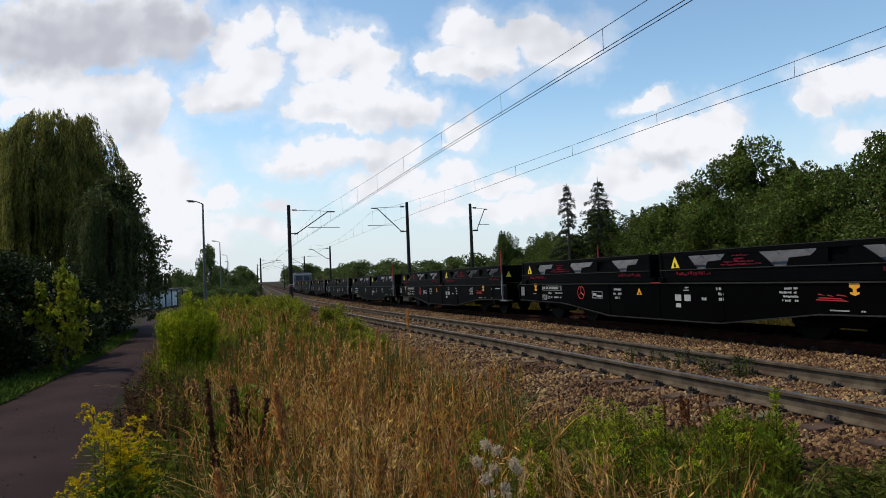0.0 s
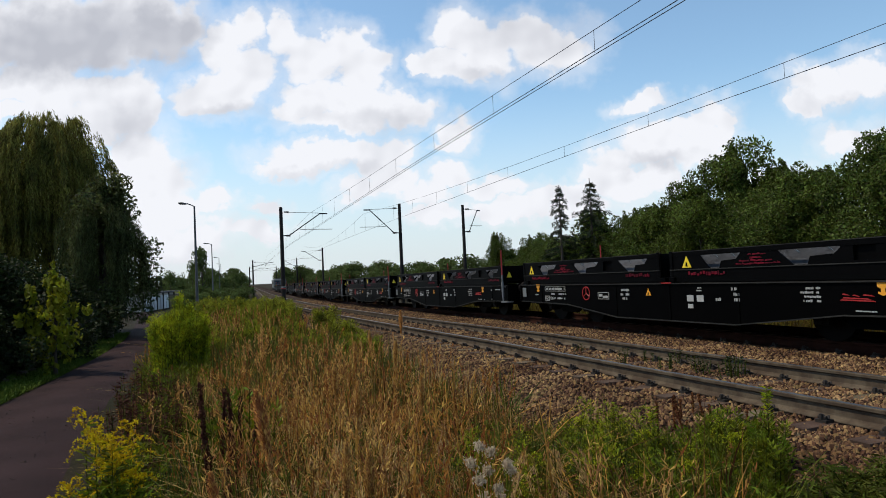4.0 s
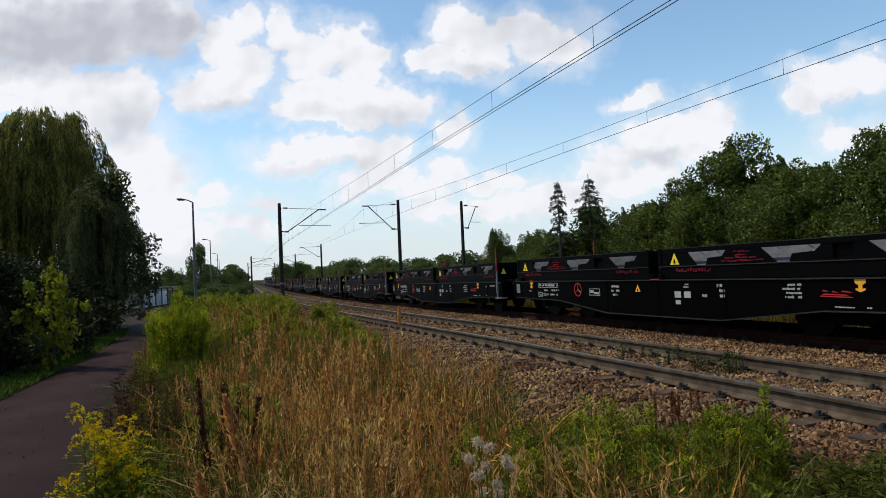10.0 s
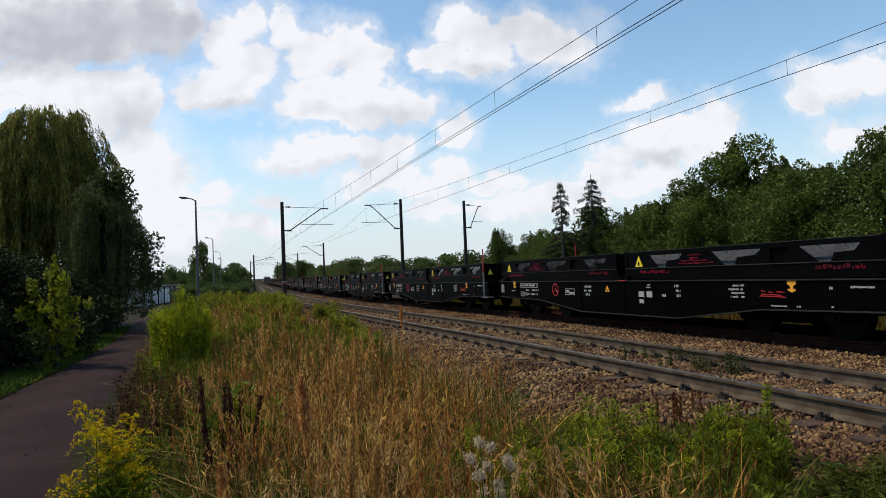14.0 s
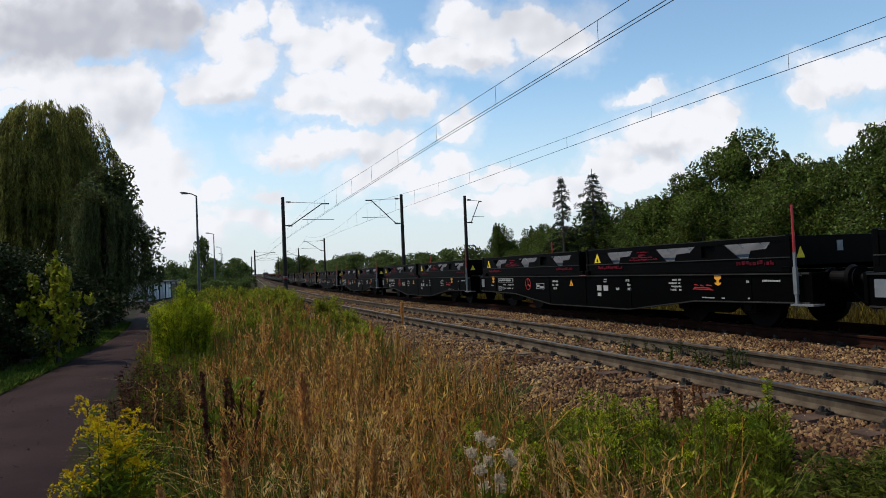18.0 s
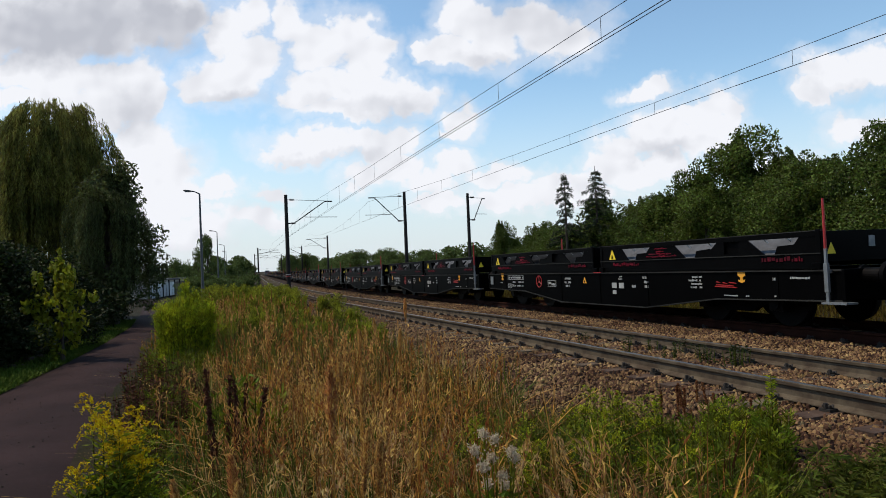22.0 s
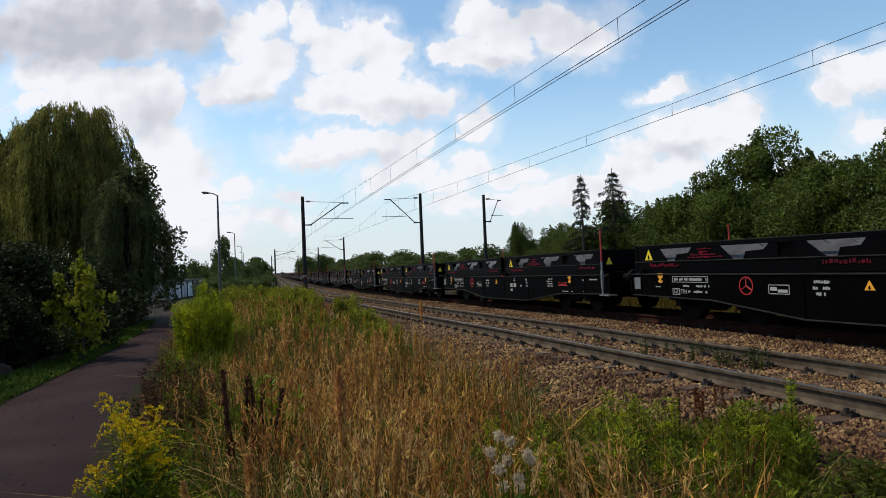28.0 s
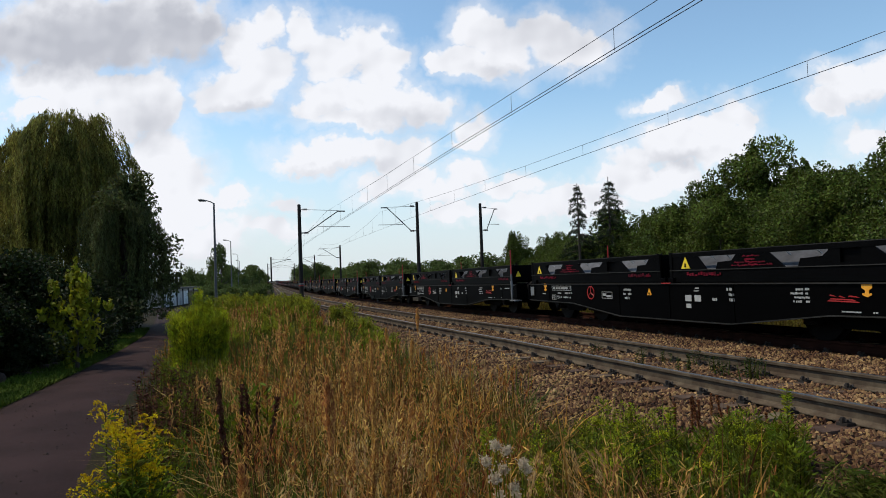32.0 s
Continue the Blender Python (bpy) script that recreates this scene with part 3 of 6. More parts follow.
def ring(bm, x, y, z, r, w, n=28, t=0.006):
    lo = [[bm.verts.new((xx, y + rr * math.cos(a), z + rr * math.sin(a))) for a in [2 * math.pi * i / n for i in range(n)]] for xx, rr in ((x, r), (x, r - w), (x + t, r), (x + t, r - w))]
    for i in range(n):
        k = (i + 1) % n
        for a, b in ((0, 1), (2, 0), (1, 3), (3, 2)):
            bm.faces.new((lo[a][i], lo[a][k], lo[b][k], lo[b][i]))
    bmesh.ops.recalc_face_normals(bm, faces=bm.faces)
    return bm


def bars(y0, y1, z0, z1, rows, seed, parent, ragged=0.35):
    """Unreadable lettering as rows of small bars in one mesh."""
    ob = part("stencilled_text", bar_rows(bmesh.new(), y0, y1, z0, z1, rows, seed, ragged), M["white"], parent, "white stencilled lettering")
    ob["kind"] = "stuff"


def bar_rows(bm, y0, y1, z0, z1, rows, seed, ragged):
    rng = random.Random(seed)
    step = (z1 - z0) / rows
    for i in range(rows):
        z = z0 + i * step
        y = y0
        end = y1 - (y1 - y0) * ragged * rng.random()
        while y < end:
            w = rng.uniform(0.022, 0.05)
            if y + w > end:
                w = end - y
            if rng.random() > 0.14:
                box(bm, SIDE - 0.01, SIDE - 0.002, y, y + w * 0.74, z + step * rng.uniform(0.18, 0.3), z + step * rng.uniform(0.66, 0.82))
            y += w
    return bm


def lettering(words, y, z, size, parent):
    """Readable lettering that runs along the side of a wagon."""
    curve = bpy.data.curves.new("lettering", "FONT")
    curve.body, curve.size, curve.extrude, curve.resolution_u = words, size * 1.35, 0.002, 2
    temp = bpy.data.objects.new("lettering", curve)
    me = bpy.data.meshes.new_from_object(temp)
    bpy.data.objects.remove(temp)
    me.transform(Matrix(((0, 0, -1, SIDE - 0.006), (-0.82, 0, 0, y), (0, 1, 0, z), (0, 0, 0, 1))))
    me.materials.clear()
    me.materials.append(M["white"])
    return part("stencilled_text", me, None, parent, "white stencilled letters " + words)


def build_bogie(wagon, y):
    bogie = thing("bogie", "", "")
    bogie.parent = wagon
    bogie.location = (0, y, 0)
    for side in (-1.0, 1.0):
        bm = bmesh.new()
        x = side * 1.0
        prism(bm, [(-1.25, 0.40), (-1.25, 0.52), (-0.95, 0.56), (-0.45, 0.50), (0.45, 0.50), (0.95, 0.56), (1.25, 0.52), (1.25, 0.40), (0.5, 0.36), (0.3, 0.24), (-0.3, 0.24), (-0.5, 0.36)], "x", x - 0.06, x + 0.06)
        part("side_frame", bm, M["black"], bogie)
        for a in (-0.85, 0.85) if side < 0 else ():
            bm = boxed(x - 0.1, x + 0.1, a - 0.14, a + 0.14, 0.27, 0.52, bevel=0.02)
            rod(bm, (x + 0.05 * side, a, 0.40), (x + 0.14 * side, a, 0.40), 0.10, n=14)
            part("axle_box", bm, M["wheel"], bogie)
    for a in (-0.85, 0.85):
        for side in (-1, 1):
            bm = bmesh.new()
            x = side * 0.7535
            rod(bm, (x - 0.06, a, 0.40), (x + 0.06, a, 0.40), 0.40, n=32)
            rod(bm, (x - 0.085 * side, a, 0.40), (x - 0.06 * side, a, 0.40), 0.43, n=32)
            rod(bm, (x + 0.06 * side, a, 0.40), (x + 0.10 * side, a, 0.40), 0.12, n=16)
            part("wheel", bm, M["wheel"], bogie)
        part("axle", rod(bmesh.new(), (-0.7, a, 0.40), (0.7, a, 0.40), 0.08, n=12), M["wheel"], bogie)
    part("bolster", boxed(-1.05, 1.05, -0.2, 0.2, 0.42, 0.62, bevel=0.02), M["black"], bogie)
    return bogie


def build_wagon():
    w = thing("flat_wagon", "black four-axle container flat wagon with white stencils", "railway wagon", group="wagons of the goods train")
    belly = [(-0.28, 0.93), (-0.28, 0.50), (2.3, 0.46), (4.4, 0.22), (7.9, 0.22), (10.0, 0.46), (12.48, 0.50), (12.48, 0.93)]
    for s, name in ((-1, "sole_bar"), (1, "sole_bar")):
        part(name, prism(bmesh.new(), belly, "x", s * 1.28 - s * 0.03 if s > 0 else -1.28, s * 1.28 if s > 0 else -1.25), M["black"], w)
        edge = [(-0.28, 0.50), (2.3, 0.46), (4.4, 0.22), (7.9, 0.22), (10.0, 0.46), (12.48, 0.50)]
        outline = edge + [(y, z - 0.022) for y, z in edge[::-1]]
        part("bottom_flange", prism(bmesh.new(), outline, "x", s * 1.10, s * 1.305), M["flange"], w, "bottom flange with a highlight in its colour")
        part("top_flange", boxed(min(s * 1.0, s * 1.31), max(s * 1.0, s * 1.31), -0.29, 12.49, 0.93, 0.952), M["flange"], w)
        for y in (0.9, 4.3, 6.1, 7.9, 11.3) if s < 0 else ():
            lo = 0.47 if y < 2 or y > 10 else 0.235
            part("stiffener", boxed(min(s * 1.28, s * 1.292), max(s * 1.28, s * 1.292), y - 0.012, y + 0.012, lo, 0.925), M["black"], w)
    part("centre_sill", boxed(-0.32, 0.32, -0.25, 12.45, 0.45, 0.93, bevel=0.01), M["black"], w)
    for y in (4.2, 6.15, 8.1):
        part("cross_member", boxed(-1.24, 1.24, y - 0.07, y + 0.07, 0.6, 0.93), M["black"], w)
    for y, d in ((-0.28, -1), (12.48, 1)):
        part("headstock", boxed(-1.31, 1.31, min(y, y + d * 0.06), max(y, y + d * 0.06), 0.5, 0.96, bevel=0.01), M["black"], w)
        for x in (-0.87, 0.87):
            bm = bmesh.new()
            rod(bm, (x, y, 0.86), (x, y + d * 0.32, 0.86), 0.105, n=18)
            rod(bm, (x, y + d * 0.28, 0.86), (x, y + d * 0.40, 0.86), 0.085, n=18)
            rod(bm, (x, y, 0.86), (x, y + d * 0.05, 0.86), 0.15, n=18)
            b = part("buffer", bm, M["wheel"], w, "black buffer")
            part("buffer_head", rod(bmesh.new(), (x, y + d * 0.40, 0.86), (x, y + d * 0.445, 0.86), 0.20, 0.17, n=24), M["wheel"], b)
        bm = bmesh.new()
        rod(bm, (0, y, 0.84), (0, y + d * 0.42, 0.80), 0.045, n=8)
        box(bm, -0.06, 0.06, min(y + d * 0.2, y + d * 0.45), max(y + d * 0.2, y + d * 0.45), 0.66, 0.80, bevel=0.02)
        rod(bm, (0, y + d * 0.42, 0.70), (0, y + d * 0.5, 0.42), 0.03, n=8)
        part("coupling", bm, M["wheel"], w, "screw coupling")
        bm = bmesh.new()
        last = None
        for i in range(9):
            a = i / 8
            p = Vector((-0.45 + 0.25 * a, y + d * (0.05 + 0.4 * a), 0.62 - 0.26 * math.sin(math.pi * a * 0.8)))
            if last:
                rod(bm, last, p, 0.016, n=6)
            last = p
        part("brake_hose", bm, M["wheel"], w, "hanging brake hose")
    # end steps and tail-lamp posts
    for s in (-1, 1):
        for y in ((-0.09, ) if s < 0 else (12.4, )):
            bm = bmesh.new()
            x = s * 1.36
            box(bm, x - 0.025, x + 0.025, y - 0.034, y + 0.034, 0.62, 1.05, bevel=0.006)
            box(bm, x - 0.016, x + 0.016, y - 0.02, y + 0.02, 0.46, 1.28)
            box(bm, min(x, s * 1.25), max(x, s * 1.25), y - 0.04, y + 0.04, 0.9, 0.95)
            post = part("corner_post", bm, M["steel"], w, "grey steel post with a red top")
            part("post_top", rod(bmesh.new(), (x, y, 1.27), (x, y, 2.02), 0.022, 0.018, n=10), M["red"], post, "red upper rod")
            part("step", boxed(min(x - s * 0.18, x + s * 0.05), max(x - s * 0.18, x + s * 0.05), y - 0.34, y + 0.08, 0.445, 0.475), M["steel"], post, "grey foot step")
    # container locks
    for y in (0.16, 6.02, 6.28, 12.14):
        for s in (-1,):
            part("container_lock", boxed(s * 1.2 - 0.09, s * 1.2 + 0.09, y - 0.08, y + 0.08, 0.952, 1.06, bevel=0.012), M["black"], w)
    # floor pieces between the bars
    part("brake_tank", rod(bmesh.new(), (0.55, 5.0, 0.48), (0.55, 6.6, 0.48), 0.17, n=18), M["black"], w)
    part("brake_rod", rod(bmesh.new(), (0.2, 2.4, 0.42), (0.2, 10.0, 0.42), 0.025, n=8), M["wheel"], w)
    # stickers and stencils
    plate("label_holder", 12.17, 12.38, 0.62, 0.87, M["steel"], w, "pale grey label holder", x=SIDE - 0.02)
    anchor = [(0, .0), (.075, .03), (.075, .06), (.03, .05), (.03, .10), (.085, .13), (.085, .21), (-.085, .21), (-.085, .13), (-.03, .10), (-.03, .05), (-.075, .06), (-.075, .03)]
    for y, z in ((1.67, 0.74), (11.5, 0.75)):
        flat("sticker", [(y + a, z + b) for a, b in anchor], M["orange"], SIDE - 0.006, w, "orange anchor-shaped sticker")
    triangle("sticker", 6.76, 0.70, 0.085, M["orange"], w, "orange warning triangle")
    bm = ring(bmesh.new(), SIDE - 0.012, 9.12, 0.73, 0.165, 0.022)
    for k in range(3):
        a = math.radians(90 + 120 * k)
        rod(bm, (SIDE - 0.008, 9.12, 0.73), (SIDE - 0.008, 9.12 + 0.15 * math.cos(a), 0.73 + 0.15 * math.sin(a)), 0.012, n=5)
    part("brake_wheel_sign", bm, M["red"], w, "red painted wheel sign")
    frame_bm = bmesh.new()
    for a in ((8.18, 8.62, 0.60, 0.612), (8.18, 8.62, 0.748, 0.76), (8.18, 8.192, 0.60, 0.76), (8.608, 8.62, 0.60, 0.76), (8.22, 8.42, 0.63, 0.68), (8.44, 8.58, 0.66, 0.72)):
        box(frame_bm, SIDE - 0.01, SIDE - 0.002, *a)
    part("stencilled_panel", frame_bm, M["white"], w, "white framed stencil")
    for y0, y1, z0, z1 in ((5.42, 5.60, 0.60, 0.72), (5.15, 5.33, 0.60, 0.72), (5.44, 5.58, 0.47, 0.55)):
        plate("stencilled_square", y0, y1, z0, z1, M["white"], w, "white painted square")
    frame_bm = bmesh.new()
    for a in ((10.08, 11.12, 0.775, 0.787), (10.08, 11.12, 0.885, 0.897), (10.08, 10.092, 0.775, 0.897), (11.108, 11.12, 0.775, 0.897), (10.90, 11.12, 0.525, 0.537), (10.90, 11.12, 0.645, 0.657), (10.90, 10.912, 0.525, 0.657), (11.108, 11.12, 0.525, 0.657)):
        box(frame_bm, SIDE - 0.01, SIDE - 0.002, *a)
    part("stencilled_panel", frame_bm, M["white"], w, "white framed stencil")
    bars(10.12, 11.08, 0.785, 0.888, 1, 7, w, ragged=0.05)
    bars(10.05, 10.42, 0.665, 0.745, 1, 5, w, ragged=0.02)
    bars(10.62, 10.80, 0.665, 0.745, 1, 6, w, ragged=0.02)
    bars(10.02, 10.66, 0.555, 0.635, 1, 8, w, ragged=0.02)
    lettering("GE", 11.085, 0.552, 0.105, w)
    lettering("TEN", 10.87, 0.555, 0.085, w)
    bars(7.42, 7.78, 0.58, 0.86, 3, 9, w)
    bars(2.66, 3.04, 0.62, 0.88, 4, 11, w)
    bars(5.20, 5.36, 0.78, 0.88, 2, 13, w)
    bars(4.28, 4.52, 0.60, 0.88, 3, 15, w, ragged=0.5)
    bars(0.28, 0.66, 0.80, 0.86, 1, 19, w, ragged=0.02)
    bm = bmesh.new()
    for k, (y0, y1, z0, z1) in enumerate(((4.72, 4.86, 0.60, 0.70), (1.78, 2.16, 0.50, 0.54), (0.94, 1.0, 0.77, 0.86), (1.52, 1.62, 0.50, 0.54), (0.94, 1.0, 0.51, 0.55), (11.5, 11.7, 0.66, 0.70))):
        bar_rows(bm, y0, y1, z0, z1, 1, 17 + 2 * k, 0.2)
    part("stencilled_text", bm, M["white"], w, "small white stencilled marks")["kind"] = "stuff"
    swoosh = bmesh.new()
    for k, (y0, y1, z) in enumerate(((1.78, 2.34, 0.655), (1.86, 2.30, 0.685), (1.80, 1.98, 0.73), (2.02, 2.14, 0.725), (2.18, 2.3, 0.74))):
        prism(swoosh, [(y0, z), (y1, z + 0.012), (y1 - 0.02, z + 0.03), (y0 + 0.05, z + 0.018)], "x", SIDE - 0.01, SIDE - 0.002)
    part("red_mark", swoosh, M["red"], w, "red painted swoosh")
    plate("red_end_stripe", 6.0, 6.3, 0.945, 0.965, M["red"], w, "red paint stripe", x=SIDE - 0.03)
    build_bogie(w, 2.0)
    build_bogie(w, 10.3)
    return w


def scrawl(parent, x):
    """Hand-painted red strokes on a gusset."""
    rng = random.Random(31)
    bm = bmesh.new()
    for z, a, b in ((0.345, 3.62, 4.02), (0.285, 3.72, 3.98), (0.235, 3.5, 4.22), (0.185, 3.34, 4.3)):
        y = a
        while y < b:
            w = rng.uniform(0.05, 0.17)
            h, tilt = rng.uniform(0.018, 0.034), rng.uniform(-0.012, 0.012)
            e = min(y + w, b)
            prism(bm, [(y, z), (e, z + tilt), (e - 0.01, z + tilt + h), (y + 0.012, z + h * 0.8)], "x", x - 0.004, x + 0.003)
            y += w * rng.uniform(0.8, 1.15)
    part("red_scrawl", bm, M["maroon"], parent, "hand-painted dark red strokes")


def build_tray():
    """A 20-foot open steel tray for coils; its origin is its near bottom corner line, running along +y."""
    t = thing("coil_tray", "low black open steel coil tray on a flat wagon", "container", group="coil trays on the train")
    L = 6.04
    for s in (-1, 1):
        x0, x1 = (-1.22, -1.19) if s < 0 else (1.19, 1.22)
        # side wall with three tapering openings and a window
        cuts = [(0.42, 1.50, 0.66, 1.12), (2.22, 3.42, 2.58, 3.08), (4.18, 5.20, 4.46, 4.94)]
        lo, hi = 0.13, 0.40
        spans = [[(0.0, hi), (0.42, hi), (0.66, lo), (0.0, lo)]]
        spans.append([(1.50, hi), (2.22, hi), (2.58, lo), (1.12, lo)])
        spans.append([(3.42, hi), (4.18, hi), (4.46, lo), (3.08, lo)])
        spans.append([(5.20, hi), (L, hi), (L, lo), (4.94, lo)])
        for k, sp in enumerate(spans):
            if s > 0:
                continue
            if k == 1:
                bm = bmesh.new()
                prism(bm, [(1.50, hi), (1.70, hi), (1.70, lo), (1.12, lo)], "x", x0, x1)
                prism(bm, [(2.05, hi), (2.22, hi), (2.58, lo), (2.05, lo)], "x", x0, x1)
                box(bm, x0, x1, 1.70, 2.05, lo, lo + 0.05)
                part("gusset", bm, M["tray"], t)
            else:
                g = part("gusset", prism(bmesh.new(), sp, "x", x0, x1), M["tray"], t)
                if k == 2 and s < 0:
                    scrawl(g, x0 - 0.004)
        if s > 0:
            part("side_wall", prism(bmesh.new(), [(0.0, lo), (L, lo), (L, hi), (0.0, hi)], "x", x0, x1), M["tray"], t)
        part("top_rail", boxed(x0 - 0.008, x1 + 0.008, 0, L, 0.395, 0.478), M["tray"], t)
        part("top_edge", boxed(x0 - 0.012, x1 + 0.012, 0, L, 0.476, 0.49), M["flange"], t, "upper edge with a highlight in its colour")
        part("bottom_rail", boxed(x0 - 0.012, x1 + 0.012, 0, L, -0.105, 0.135, bevel=0.006), M["tray"], t)
        part("lip", boxed(x0 - 0.03, x1 + 0.03, 0.02, L - 0.02, 0.125, 0.142), M["flange"], t)
        # sloping cradle plates behind the openings
        for a0, a1, b0, b1 in cuts if s < 0 else ():
            bm = bmesh.new()
            quad = [bm.verts.new(v) for v in ((s * 1.17, a0 - 0.05, lo - 0.02), (s * 1.17, a1 + 0.1, lo - 0.02), (s * 0.72, a1 + 0.66, hi + 0.02), (s * 0.72, a0 - 0.05, hi + 0.02))]
            bm.faces.new(quad)
            bmesh.ops.solidify(bm, geom=bm.faces[:], thickness=0.02)
            c = part("cradle_plate", bm, M["cradle"], t, "grey sloping cradle plate")
            part("cradle_stop", prism(bmesh.new(), [(b0 - 0.12, 0.13), (b0 + 0.30, 0.13), (b0 + 0.24, 0.27), (b0 - 0.12, 0.29)], "x", -1.175, -1.12), M["tray"], c)
            eyes = bmesh.new()
            for e in (a0 + 0.32, a1 - 0.28):
                rod(eyes, (-1.13, e, 0.40), (-1.10, e - 0.07, 0.335), 0.010, n=6)
            part("lashing", eyes, M["white"], c, "bright lashing wires")["kind"] = "stuff"
    for y in (0.0, L - 0.04):
        part("end_wall", boxed(-1.22, 1.22, y, y + 0.04, 0.0, 0.47, bevel=0.006), M["tray"], t)
    for x in (-1.2, 1.2):
        for y in (0.02, L - 0.1):
            part("corner_casting", boxed(x - 0.04, x + 0.04, y, y + 0.08, -0.01, 0.50, bevel=0.006), M["tray"], t)
    part("floor_plate", boxed(-1.18, 1.18, 0.05, L - 0.05, 0.02, 0.06), M["tray"], t)
    # added dark sheet that keeps the window opening black
    part("backing_plate", boxed(-1.165, -1.155, 1.55, 2.3, 0.14, 0.41), M["tray"], t)
    triangle("sticker", 5.55, 0.17, 0.13, M["yellow"], t, "yellow warning triangle", x=-1.215)
    for a, b, seed in ((4.55, 5.5, 3), (0.35, 1.15, 4)):
        rng = random.Random(seed)
        bm = bmesh.new()
        y = a
        while y < b:
            w = rng.uniform(0.02, 0.075)
            lo = rng.uniform(0.015, 0.04)
            box(bm, -1.245, -1.236, y, y + w, lo, lo + rng.uniform(0.03, 0.075))
            y += w + rng.uniform(0.012, 0.03)
        part("stencilled_text", bm, M["maroon"], t, "dark red lettering")["kind"] = "stuff"
    bm = prism(bmesh.new(), [(-0.26, 0.21), (-0.13, 0.21), (-0.13, 0.38), (-0.26, 0.38)], "y", -0.01, -0.002)
    part("label_holder", bm, M["steel"], t, "pale label holder on the end wall")
    bm = prism(bmesh.new(), [(-1.14, 0.12), (-0.96, 0.12), (-1.05, 0.30)], "y", -0.01, -0.002)
    part("end_sticker", bm, M["yellow"], t, "yellow warning triangle on the end wall")
    return t


FIRST, LAST = -12, 25
wagon_0 = build_wagon()
tray_0 = build_tray()


def pruned(thing_0, keep):
    """A plainer copy for the wagons that start far down the line and only draw away."""
    far = copy_thing(thing_0, Matrix())
    for o in list(far.children_recursive):
        if o.name.split(".")[0] not in keep:
            bpy.data.objects.remove(o)
    return far


wagon_far = pruned(wagon_0, ("sole_bar", "bottom_flange", "top_flange", "headstock", "buffer", "corner_post", "post_top", "stencilled_text", "stencilled_square", "bogie", "side_frame", "wheel", "centre_sill", "label_holder"))
tray_far = pruned(tray_0, ("gusset", "top_rail", "top_edge", "bottom_rail", "cradle_plate", "end_wall", "side_wall", "floor_plate", "sticker"))
wagons, trays = [], []
for n in range(FIRST, LAST + 1):
    at = n * PITCH
    near = n < 21
    source = wagon_0 if near else wagon_far
    wagons.append((at, source if n in (FIRST, 21) else copy_thing(source, Matrix())))
    for k in range(2):
        source = tray_0 if near else tray_far
        tray = source if n in (FIRST, 21) and k == 0 else copy_thing(source, Matrix())
        trays.append((at, 0.08 + 6.32 * k, tray))
        for mark in [o for o in tray.children if k == 1 and o.name.split(".")[0] in ("end_sticker", "label_holder")]:
            bpy.data.objects.remove(mark)


